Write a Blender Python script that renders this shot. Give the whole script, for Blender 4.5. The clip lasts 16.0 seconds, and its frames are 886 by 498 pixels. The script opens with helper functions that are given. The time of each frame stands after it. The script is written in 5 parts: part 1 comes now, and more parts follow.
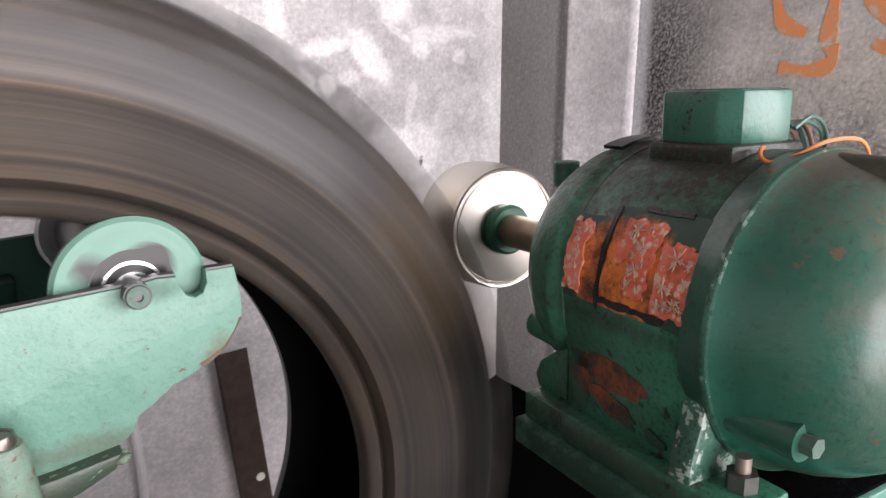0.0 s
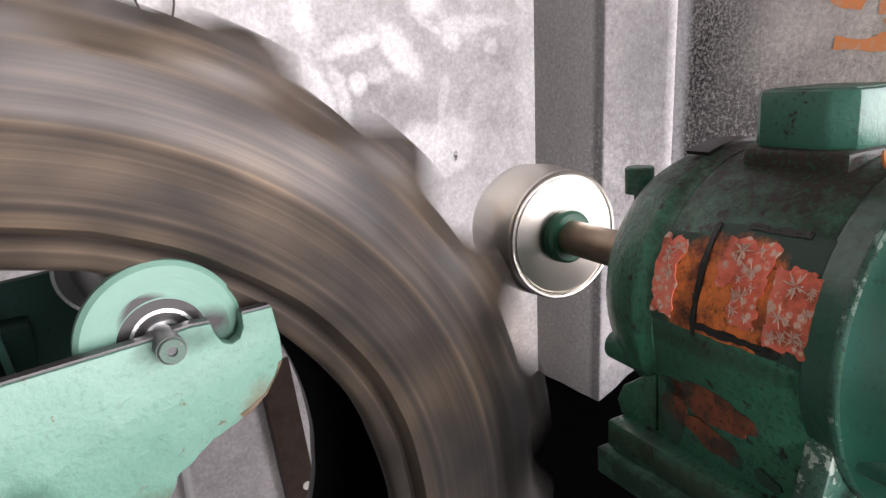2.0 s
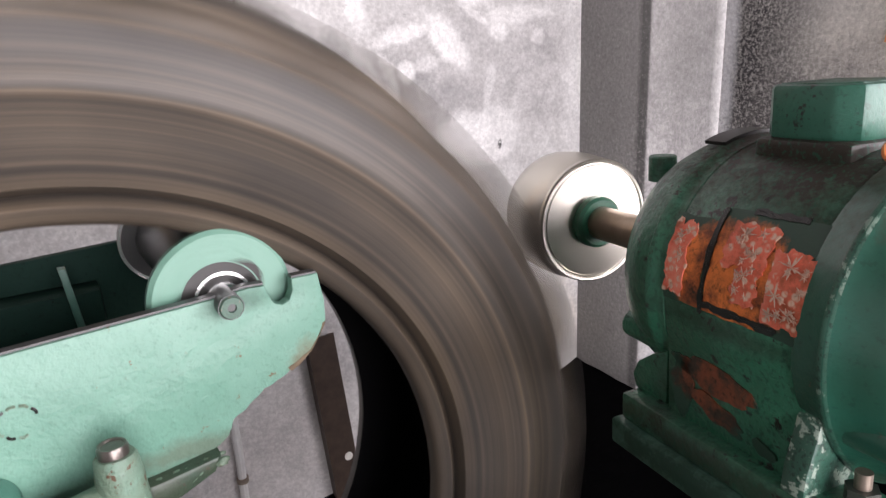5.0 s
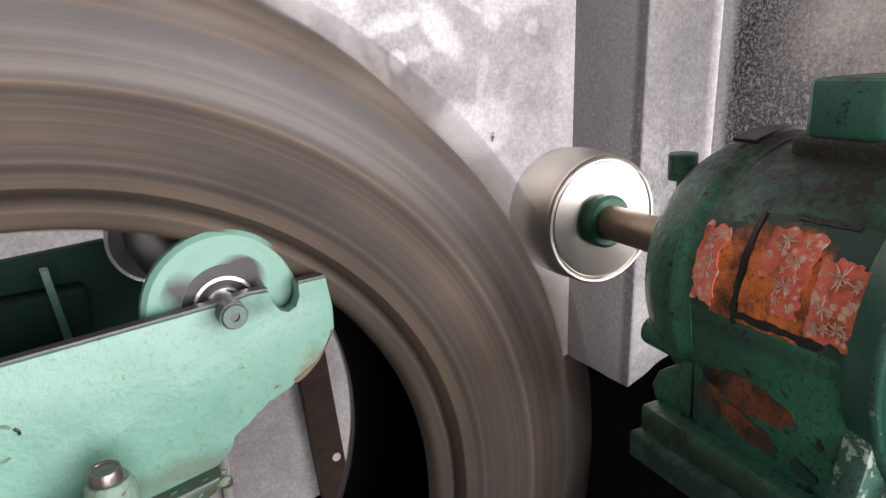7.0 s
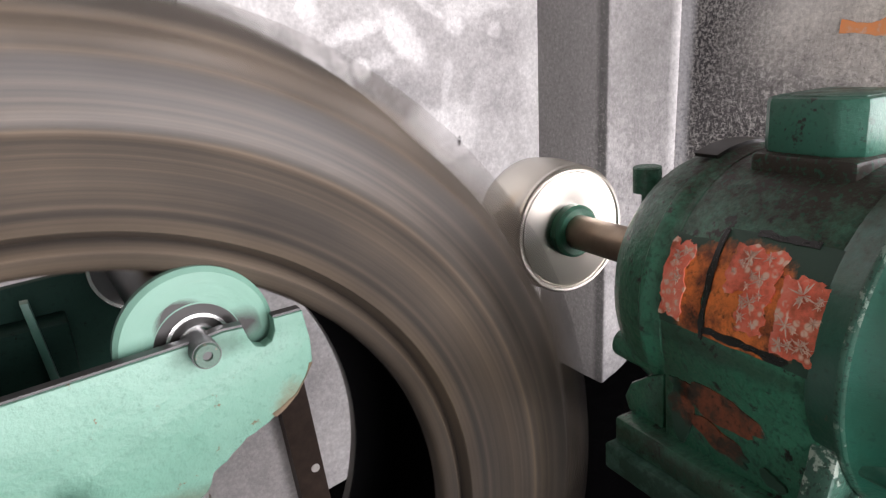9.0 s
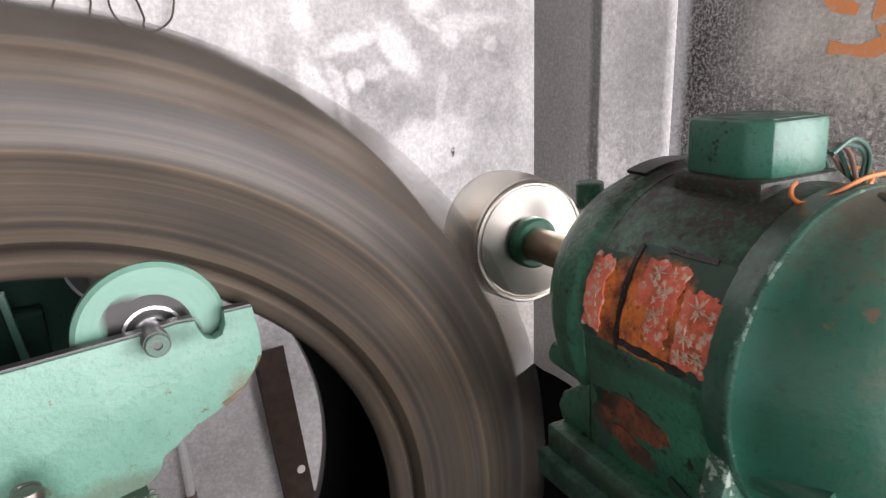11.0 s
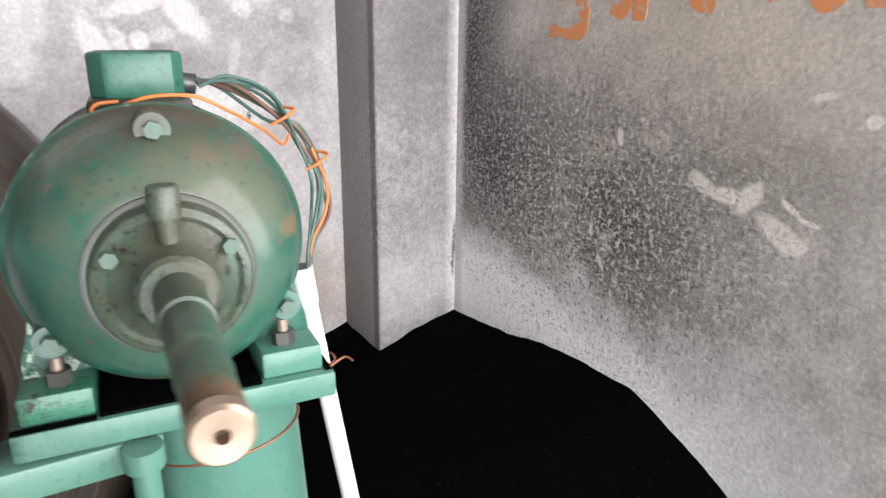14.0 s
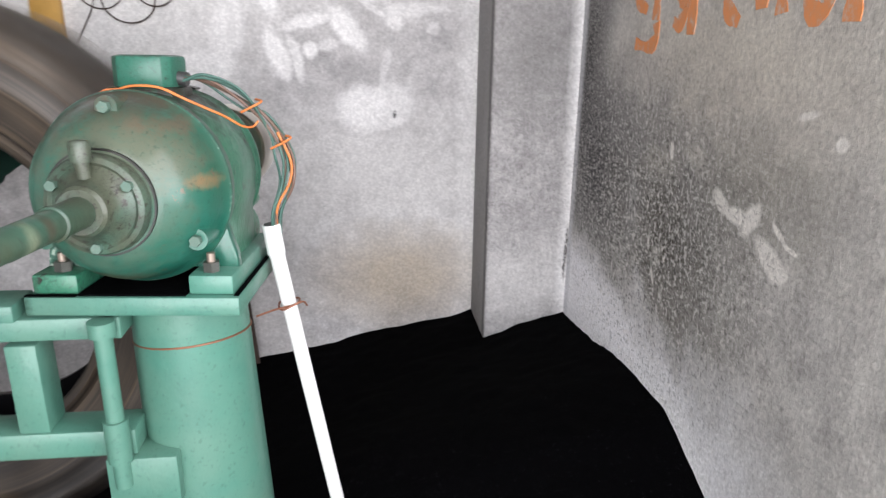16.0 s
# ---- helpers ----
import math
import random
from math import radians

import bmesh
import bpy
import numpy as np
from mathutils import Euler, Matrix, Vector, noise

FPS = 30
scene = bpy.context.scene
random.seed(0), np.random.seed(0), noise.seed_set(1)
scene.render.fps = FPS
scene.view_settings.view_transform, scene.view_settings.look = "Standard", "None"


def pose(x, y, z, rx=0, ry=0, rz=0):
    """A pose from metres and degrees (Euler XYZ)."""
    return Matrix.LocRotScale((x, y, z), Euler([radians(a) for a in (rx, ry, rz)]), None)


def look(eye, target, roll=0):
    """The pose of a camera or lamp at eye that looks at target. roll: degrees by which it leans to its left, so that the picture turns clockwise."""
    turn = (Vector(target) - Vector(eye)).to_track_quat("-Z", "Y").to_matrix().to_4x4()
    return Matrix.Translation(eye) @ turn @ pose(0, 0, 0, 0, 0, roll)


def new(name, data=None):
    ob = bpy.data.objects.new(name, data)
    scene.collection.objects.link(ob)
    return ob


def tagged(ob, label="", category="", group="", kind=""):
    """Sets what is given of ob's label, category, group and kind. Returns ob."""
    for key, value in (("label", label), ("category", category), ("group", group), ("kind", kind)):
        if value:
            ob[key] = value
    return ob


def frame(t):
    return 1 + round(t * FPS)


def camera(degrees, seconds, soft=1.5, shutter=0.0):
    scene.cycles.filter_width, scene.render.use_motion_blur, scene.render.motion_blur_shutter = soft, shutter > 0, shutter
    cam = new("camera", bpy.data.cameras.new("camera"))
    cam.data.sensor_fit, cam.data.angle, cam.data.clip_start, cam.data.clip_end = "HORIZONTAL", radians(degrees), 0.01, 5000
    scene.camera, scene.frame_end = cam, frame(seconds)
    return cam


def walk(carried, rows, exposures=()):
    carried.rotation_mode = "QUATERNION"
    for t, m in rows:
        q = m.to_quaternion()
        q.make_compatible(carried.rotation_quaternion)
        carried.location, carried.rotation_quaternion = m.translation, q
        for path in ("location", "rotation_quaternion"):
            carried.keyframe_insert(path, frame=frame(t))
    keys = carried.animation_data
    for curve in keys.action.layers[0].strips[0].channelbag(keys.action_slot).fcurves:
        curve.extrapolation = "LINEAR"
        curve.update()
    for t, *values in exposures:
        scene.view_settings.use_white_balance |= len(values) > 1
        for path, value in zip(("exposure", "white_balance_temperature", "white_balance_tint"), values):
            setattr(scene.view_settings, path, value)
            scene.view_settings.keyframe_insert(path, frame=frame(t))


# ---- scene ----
cam = camera(66.3, 16.0, soft=1.3, shutter=0.6)
PATH = [
    (0, 0.007, -0.016, 1.389, 75.28, 0.14, -34.66),
    (0.5, 0.011, -0.025, 1.409, 73.37, 1.47, -33.08),
    (1, 0.002, -0.006, 1.415, 73.06, 2.13, -33.89),
    (1.5, 0.002, 0.027, 1.415, 73.60, 2.72, -34.41),
    (2, 0.003, 0.059, 1.413, 73.95, 2.84, -33.54),
    (2.5, 0.019, 0.055, 1.405, 73.26, 2.77, -35.24),
    (3, 0.033, 0.035, 1.398, 72.51, 1.80, -36.31),
    (3.5, 0.023, 0.020, 1.404, 72.21, 2.43, -34.68),
    (4, 0.004, 0.008, 1.412, 72.74, 2.29, -32.37),
    (4.5, -0.011, 0.006, 1.412, 72.80, 2.29, -29.58),
    (5, -0.008, 0.002, 1.417, 73.20, 2.54, -29.06),
    (5.2, -0.009, 0.003, 1.422, 73.36, 2.88, -28.91),
    (7.3, -0.009, 0.070, 1.415, 71.84, 1.88, -31.21),
    (7.5, -0.016, 0.076, 1.416, 71.26, 2.43, -32.28),
    (8, -0.018, 0.079, 1.421, 70.48, 3.55, -34.65),
    (8.5, -0.011, 0.075, 1.432, 70.99, 3.16, -34.20),
    (9, -0.004, 0.063, 1.441, 71.85, 3.23, -33.60),
    (11.3, 0.058, -0.018, 1.444, 72.81, 2.14, -31.29),
    (11.5, 0.061, -0.028, 1.444, 73.25, 1.70, -32.65),
    (12, 0.054, -0.043, 1.441, 73.58, 1.28, -36.82),
    (12.4, 0.057, -0.110, 1.437, 73.77, 2.20, -40.37),
    (12.5, 0.081, -0.118, 1.436, 73.82, 2.53, -39.98),
    (13, 0.213, -0.323, 1.442, 73.69, -0.01, -36.84),
    (13.5, 0.337, -0.435, 1.433, 73.37, 1.47, -36.13),
    (14, 0.479, -0.442, 1.399, 71.89, -0.58, -30.59),
    (14.5, 0.582, -0.446, 1.403, 71.56, 0.58, -25.65),
    (15, 0.708, -0.537, 1.404, 72.30, 0.53, -17.29),
    (15.5, 0.814, -0.674, 1.409, 71.80, 0.27, -11.96),
    (16, 0.893, -0.752, 1.408, 72.47, -0.78, -6.69),
]
walk(cam, [(t, pose(x, y, z, rx, ry, rz)) for t, x, y, z, rx, ry, rz in PATH],
     [(0, 0.06, 6500, 15), (5.0, 0.0, 6500, 14), (9.0, 0.06, 6500, 12), (11.0, 0.05, 6500, 12), (12.5, 0.11, 6500, 11), (14.0, 0.05, 6500, 10), (15.0, 0.0, 6400, 9), (16.0, -0.12, 6300, 8)])


# ---- world and light ----
world = bpy.data.worlds.new("sky")
scene.world = world
world.use_nodes = True
wn = world.node_tree
sky = wn.nodes.new("ShaderNodeTexSky")
sky.sky_type = 'NISHITA'
sky.sun_disc = False
sky.sun_elevation, sky.sun_rotation = radians(50), radians(215)
wn.links.new(sky.outputs[0], wn.nodes["Background"].inputs[0])
wn.nodes["Background"].inputs[1].default_value = 0.15

sun = new("sun", bpy.data.lights.new("sun", 'SUN'))
sun.data.energy, sun.data.angle, sun.data.color = 3.0, radians(0.5), (1.0, 0.95, 0.88)
sun.matrix_world = look((-3, -5, 7), (-1.0, -3.5, 0))

# daylight of the open shop front behind the camera, and of the wide opening over an added low wall to the east
def daylight(name, eye, target, w, h, power):
    ob = new(name, bpy.data.lights.new(name, 'AREA'))
    ob.data.shape, ob.data.size, ob.data.size_y = 'RECTANGLE', w, h
    ob.data.energy, ob.data.color = power, (1.0, 0.945, 0.965)
    ob.matrix_world = look(eye, target)
    return ob


daylight("shop_front_daylight", (0.35, -2.58, 1.30), (0.35, 1.0, 1.20), 2.1, 2.3, 148.0)
daylight("side_opening_daylight", (1.53, -1.36, 1.76), (0.2, -1.1, 1.71), 2.2, 1.65, 102.0)
scene.view_settings.exposure = 0.0


# ---- materials ----
def mat(name):
    m = bpy.data.materials.new(name)
    m.use_nodes = True
    return m, m.node_tree.nodes, m.node_tree.links, m.node_tree.nodes["Principled BSDF"]


def ramp(nodes, stops):
    r = nodes.new("ShaderNodeValToRGB")
    e = r.color_ramp.elements
    while len(e) < len(stops):
        e.new(0.5)
    for k, (p, c) in enumerate(stops):
        e[k].position = p
        e[k].color = (*c, 1) if len(c) == 3 else c
    return r


def tex(nodes, links, coord, scale, detail=6, rough=0.6, squash=None):
    n = nodes.new("ShaderNodeTexNoise")
    n.inputs["Scale"].default_value, n.inputs["Detail"].default_value, n.inputs["Roughness"].default_value = scale, detail, rough
    if squash:
        mp = nodes.new("ShaderNodeMapping")
        mp.inputs["Scale"].default_value = squash
        links.new(coord, mp.inputs[0])
        coord = mp.outputs[0]
    links.new(coord, n.inputs["Vector"])
    return n


def mixc(nodes, links, fac, a, b, mode='MIX'):
    m = nodes.new("ShaderNodeMix")
    m.data_type, m.blend_type = 'RGBA', mode
    if isinstance(fac, (int, float)):
        m.inputs[0].default_value = fac
    else:
        links.new(fac, m.inputs[0])
    for s, v in ((6, a), (7, b)):
        if isinstance(v, tuple):
            m.inputs[s].default_value = (*v, 1)
        else:
            links.new(v, m.inputs[s])
    return m.outputs[2]


def bumped(nodes, links, bsdf, height, strength, dist):
    b = nodes.new("ShaderNodeBump")
    b.inputs["Strength"].default_value, b.inputs["Distance"].default_value = strength, dist
    links.new(height, b.inputs["Height"])
    links.new(b.outputs[0], bsdf.inputs["Normal"])
    return b


def soil_shade(n, l, co, place, size, amount, rag=0.55, e0=0.35, e1=1.15):
    """A ragged mask for stains and for painted-in shade: full in its middle, broken up by grain towards its edge."""
    mp = n.new("ShaderNodeMapping")
    mp.inputs["Location"].default_value = [-p / q for p, q in zip(place, size)]
    mp.inputs["Scale"].default_value = [1 / q for q in size]
    l.new(co, mp.inputs[0])
    g = n.new("ShaderNodeVectorMath")
    g.operation = 'LENGTH'
    l.new(mp.outputs[0], g.inputs[0])
    t = tex(n, l, co, 34, 8, 0.75)
    k = n.new("ShaderNodeMath")
    k.operation = 'MULTIPLY_ADD'
    k.inputs[1].default_value = rag * 4
    l.new(t.outputs[0], k.inputs[0])
    l.new(g.outputs["Value"], k.inputs[2])
    h = n.new("ShaderNodeMapRange")
    h.inputs[1].default_value, h.inputs[2].default_value = e0 + rag * 2, e1 + rag * 2
    h.inputs[3].default_value, h.inputs[4].default_value = amount, 0.0
    l.new(k.outputs[0], h.inputs[0])
    return h.outputs[0]


def paint(name, colour, dark, chip, rough=0.35, chips=0.66, scale=9.0, grime=0.5, coat=0.0, tint=None, speck=0.35, zones=(), relief=0.35):
    """Brushed enamel paint with grime, dents and chips; zones hold stains and painted-in shade."""
    m, n, l, b = mat(name)
    co = n.new("ShaderNodeTexCoord").outputs["Object"]
    big = tex(n, l, co, scale, 8, 0.65)
    fine = tex(n, l, co, scale * 14, 4, 0.6)
    r1 = ramp(n, [(0.35, (0, 0, 0)), (0.75, (1, 1, 1))])
    l.new(big.outputs[0], r1.inputs[0])
    mul = n.new("ShaderNodeMath")
    mul.operation = 'MULTIPLY'
    mul.inputs[1].default_value = grime
    l.new(r1.outputs[0], mul.inputs[0])
    c = mixc(n, l, mul.outputs[0], colour, dark)
    if tint:
        wide = tex(n, l, co, scale * 0.75, 5, 0.6)
        rw = ramp(n, [(0.40, (0, 0, 0)), (0.62, (0.9, 0.9, 0.9))])
        l.new(wide.outputs[0], rw.inputs[0])
        c = mixc(n, l, rw.outputs[0], c, tint)
    dull = None
    for place, size, zone_colour, amount in zones:
        k = soil_shade(n, l, co, place, size, amount)
        c = mixc(n, l, k, c, zone_colour)
        if dull is None:
            dull = k
        else:
            mx = n.new("ShaderNodeMath")
            mx.operation = 'MAXIMUM'
            l.new(dull, mx.inputs[0])
            l.new(k, mx.inputs[1])
            dull = mx.outputs[0]
    specks = tex(n, l, co, scale * 22, 3, 0.6)
    rk = ramp(n, [(0.31 + 0.2 * max(0.0, speck - 0.5), (speck,) * 3), (0.42 + 0.14 * max(0.0, speck - 0.5), (0, 0, 0))])
    l.new(specks.outputs[0], rk.inputs[0])
    c = mixc(n, l, rk.outputs[0], c, tuple(v * 0.6 for v in dark))
    spots = tex(n, l, co, scale * 5, 9, 0.7)
    r2 = ramp(n, [(chips, (0, 0, 0)), (chips + 0.03, (1, 1, 1))])
    l.new(spots.outputs[0], r2.inputs[0])
    c = mixc(n, l, r2.outputs[0], c, chip)
    l.new(c, b.inputs["Base Color"])
    rr = n.new("ShaderNodeMapRange")
    rr.inputs[3].default_value, rr.inputs[4].default_value = rough - 0.1, rough + 0.25
    l.new(big.outputs[0], rr.inputs[0])
    rough_out = rr.outputs[0]
    if dull is not None:
        du = n.new("ShaderNodeMath")
        du.operation = 'MULTIPLY_ADD'
        du.inputs[1].default_value = 0.42
        l.new(dull, du.inputs[0])
        l.new(rough_out, du.inputs[2])
        rough_out = du.outputs[0]
        sp = n.new("ShaderNodeMapRange")
        sp.inputs[3].default_value, sp.inputs[4].default_value = 0.5, 0.22
        l.new(dull, sp.inputs[0])
        l.new(sp.outputs[0], b.inputs["Specular IOR Level"])
    l.new(rough_out, b.inputs["Roughness"])
    add = n.new("ShaderNodeMath")
    add.operation = 'ADD'
    l.new(spots.outputs[0], add.inputs[0])
    l.new(fine.outputs[0], add.inputs[1])
    bumped(n, l, b, add.outputs[0], relief, 0.002)
    b.inputs["Coat Weight"].default_value = coat
    b.inputs["Coat Roughness"].default_value = 0.22
    return m


def plain(name, colour, rough=0.5, metal=0.0, vary=0.25, scale=40, bump=0.2):
    m, n, l, b = mat(name)
    co = n.new("ShaderNodeTexCoord").outputs["Object"]
    t = tex(n, l, co, scale, 6, 0.65)
    c = mixc(n, l, t.outputs[0], tuple(v * (1 - vary) for v in colour), tuple(min(1, v * (1 + vary)) for v in colour))
    l.new(c, b.inputs["Base Color"])
    b.inputs["Roughness"].default_value, b.inputs["Metallic"].default_value = rough, metal
    bumped(n, l, b, t.outputs[0], bump, 0.001)
    return m


MINT = paint("mint_paint", (0.145, 0.300, 0.228), (0.090, 0.205, 0.152), (0.14, 0.09, 0.05), 0.36, 0.655, 9, 0.8, 0.1, (0.170, 0.318, 0.250), 0.25, [((0.168, 0.59, 1.132), (0.020, 0.04, 0.022), (0.17, 0.105, 0.055), 0.75), ((0.05, 0.59, 1.075), (0.09, 0.05, 0.014), (0.10, 0.085, 0.055), 0.55), ((0.108, 0.59, 1.206), (0.035, 0.04, 0.014), (0.05, 0.07, 0.055), 0.5)], 0.75)
GRIME_SHADE = (0.026, 0.021, 0.015)
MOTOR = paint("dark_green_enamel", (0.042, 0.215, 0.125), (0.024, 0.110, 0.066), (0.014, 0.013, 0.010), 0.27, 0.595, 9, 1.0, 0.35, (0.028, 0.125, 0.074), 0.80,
              # shade in the colour: zone two below the primer, zone four the left foot
              [((-0.03, 0, 0.135), (0.21, 0.20, 0.090), GRIME_SHADE, 1.0), ((-0.135, 0.0, -0.012), (0.10, 0.12, 0.012), GRIME_SHADE, 0.5), ((-0.13, 0.08, -0.10), (0.05, 0.03, 0.030), GRIME_SHADE, 0.6), ((-0.142, 0.0, -0.134), (0.016, 0.30, 0.020), GRIME_SHADE, 0.75)], 0.8)
BELL = paint("green_enamel", (0.014, 0.112, 0.076), (0.009, 0.056, 0.038), (0.10, 0.075, 0.045), 0.32, 0.640, 7, 0.9, 0.5, (0.020, 0.080, 0.050), 0.42,
             [((0.0, -0.08, 0.135), (0.13, 0.15, 0.060), (0.055, 0.044, 0.030), 0.9), ((0.02, -0.17, 0.06), (0.12, 0.08, 0.065), (0.105, 0.096, 0.064), 0.8), ((0.0, -0.19, -0.01), (0.115, 0.06, 0.105), (0.070, 0.105, 0.072), 0.7),
              ((0.07, -0.14, 0.095), (0.050, 0.06, 0.014), (0.12, 0.078, 0.050), 0.5), ((0.115, -0.13, 0.020), (0.020, 0.06, 0.012), (0.22, 0.12, 0.05), 0.6), ((-0.03, -0.14, -0.115), (0.07, 0.06, 0.020), (0.075, 0.075, 0.040), 0.7)])
WEB = paint("chipped_pale_green_enamel", (0.045, 0.15, 0.105), (0.02, 0.05, 0.035), (0.36, 0.44, 0.37), 0.28, 0.54, 14, 0.9, 0.2, (0.03, 0.08, 0.055), 0.8)
# paler green that paints the highlight along the front cover's rim, with scuffs
RIM = paint("scuffed_highlight_enamel", (0.045, 0.15, 0.105), (0.02, 0.05, 0.035), (0.17, 0.25, 0.20), 0.34, 0.585, 14, 0.9, 0.2, (0.03, 0.08, 0.055), 0.8)
OILNUT = plain("oily_nut_steel", (0.085, 0.088, 0.078), 0.38, 0.5, 0.4, 90)
SHAFTP = paint("oily_green_enamel", (0.030, 0.088, 0.060), (0.030, 0.036, 0.022), (0.06, 0.05, 0.035), 0.32, 0.62, 12, 1.0, 0.1, (0.045, 0.060, 0.036), 0.6,
               [((0, -0.222, 0.0), (0.05, 0.024, 0.05), (0.105, 0.064, 0.036), 0.95), ((0, -0.146, 0.012), (0.03, 0.013, 0.03), (0.15, 0.18, 0.115), 0.7), ((-0.01, -0.110, 0.010), (0.03, 0.012, 0.02), (0.050, 0.036, 0.022), 0.7)])
BOXP = paint("glossy_green_enamel", (0.024, 0.128, 0.084), (0.015, 0.072, 0.048), (0.012, 0.012, 0.010), 0.34, 0.62, 11, 0.9, 0.22, (0.030, 0.110, 0.074), 0.6,
             [((0.015, 0.004, 0.192), (0.09, 0.09, 0.010), GRIME_SHADE, 0.95)])
STAND = paint("sea_green_paint", (0.066, 0.195, 0.145), (0.045, 0.125, 0.095), (0.035, 0.035, 0.03), 0.34, 0.68, 6, 0.7, 0.15, (0.095, 0.20, 0.150))
# darker west edge: the plate's shaded side is put into its colour
PLATE = paint("west_shaded_sea_green_paint", (0.066, 0.195, 0.145), (0.045, 0.125, 0.095), (0.035, 0.035, 0.03), 0.34, 0.66, 8, 0.8, 0.15, (0.095, 0.20, 0.150), 0.4, [((-0.152, 0.0, -0.162), (0.016, 0.30, 0.040), (0.020, 0.050, 0.034), 0.95)])
# green of the far arm's parts, with the tyre's shade in its colour
SHADED_ARM = paint("shaded_green_paint", (0.011, 0.040, 0.029), (0.006, 0.016, 0.012), (0.004, 0.004, 0.004), 0.6, 0.66, 9, 0.6)
SHADED_ARM.node_tree.nodes["Principled BSDF"].inputs["Specular IOR Level"].default_value = 0.15
GRIMY = paint("oily_grey_green_metal", (0.066, 0.125, 0.088), (0.030, 0.034, 0.024), (0.020, 0.017, 0.013), 0.34, 0.57, 20, 1.0, 0.1, (0.066, 0.072, 0.048), 0.7)
RUST = plain("rusty_steel", (0.052, 0.035, 0.026), 0.5, 0.3, 0.6, 34, 0.6)
RUSTY = plain("rust_stain", (0.13, 0.092, 0.055), 0.7, 0.0, 0.5, 70, 0.4)
WORN = paint("worn_mint_casting", (0.17, 0.29, 0.22), (0.11, 0.12, 0.08), (0.10, 0.055, 0.03), 0.34, 0.58, 22, 1.0, 0.1, (0.13, 0.19, 0.13), 0.5, (), 0.8)
PINSTEEL = plain("dark_polished_pin_steel", (0.17, 0.15, 0.135), 0.3, 0.8, 0.4, 90, 0.2)
GREYPIPE = plain("grey_plastic_conduit", (0.55, 0.54, 0.53), 0.45, 0.0, 0.15, 40, 0.1)
BOLT = plain("worn_bolt_steel", (0.30, 0.245, 0.20), 0.5, 0.7, 0.4, 120, 0.4)
PALEBOLT = paint("painted_bolt", (0.085, 0.15, 0.115), (0.06, 0.09, 0.07), (0.2, 0.16, 0.13), 0.35, 0.62, 40, 0.5)
AXLE = plain("dark_axle_steel", (0.10, 0.10, 0.10), 0.4, 0.6, 0.3, 60, 0.2)
BRASSY = plain("tarnished_shaft_steel", (0.36, 0.28, 0.21), 0.35, 0.75, 0.3, 60, 0.2)
SHINY = plain("bright_ring_steel", (0.75, 0.75, 0.74), 0.25, 0.95, 0.1, 80, 0.05)
PVC = plain("white_pvc", (0.80, 0.80, 0.78), 0.35, 0.0, 0.05, 15, 0.05)
WIRE_G = plain("green_wire_sleeve", (0.045, 0.10, 0.08), 0.45, 0, 0.3, 60, 0.1)
WIRE_O = plain("orange_wire_sleeve", (0.52, 0.16, 0.04), 0.5, 0, 0.3, 60, 0.1)
WIRE_B = plain("brown_wire_sleeve", (0.12, 0.07, 0.05), 0.5, 0, 0.3, 60, 0.1)
COPPER = plain("rusty_binding_wire", (0.22, 0.09, 0.05), 0.5, 0.5, 0.3, 60, 0.2)
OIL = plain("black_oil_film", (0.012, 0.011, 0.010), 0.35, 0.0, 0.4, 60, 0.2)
OCHRE = plain("ochre_painted_board", (0.52, 0.30, 0.07), 0.5, 0, 0.3, 20, 0.2)


def brushed():
    m, n, l, b = mat("brushed_drum_steel")
    co = n.new("ShaderNodeTexCoord").outputs["Object"]
    sep = n.new("ShaderNodeSeparateXYZ")
    l.new(co, sep.inputs[0])
    sq = n.new("ShaderNodeVectorMath")
    sq.operation = 'MULTIPLY'
    sq.inputs[1].default_value = (1, 0, 1)
    l.new(co, sq.inputs[0])
    ln = n.new("ShaderNodeVectorMath")
    ln.operation = 'LENGTH'
    l.new(sq.outputs[0], ln.inputs[0])
    cb = n.new("ShaderNodeCombineXYZ")
    l.new(ln.outputs["Value"], cb.inputs[0])
    l.new(sep.outputs[1], cb.inputs[1])
    t = tex(n, l, cb.outputs[0], 420, 3, 0.6)
    b.inputs["Base Color"].default_value = (0.64, 0.61, 0.55, 1)
    b.inputs["Metallic"].default_value = 1.0
    tg = n.new("ShaderNodeTangent")
    tg.direction_type, tg.axis = 'RADIAL', 'Y'
    l.new(tg.outputs[0], b.inputs["Tangent"])
    b.inputs["Anisotropic"].default_value = 0.75
    r = n.new("ShaderNodeMapRange")
    r.inputs[3].default_value, r.inputs[4].default_value = 0.26, 0.34
    l.new(t.outputs[0], r.inputs[0])
    l.new(r.outputs[0], b.inputs["Roughness"])
    bumped(n, l, b, t.outputs[0], 0.008, 0.0004)
    return m


DRUM = brushed()


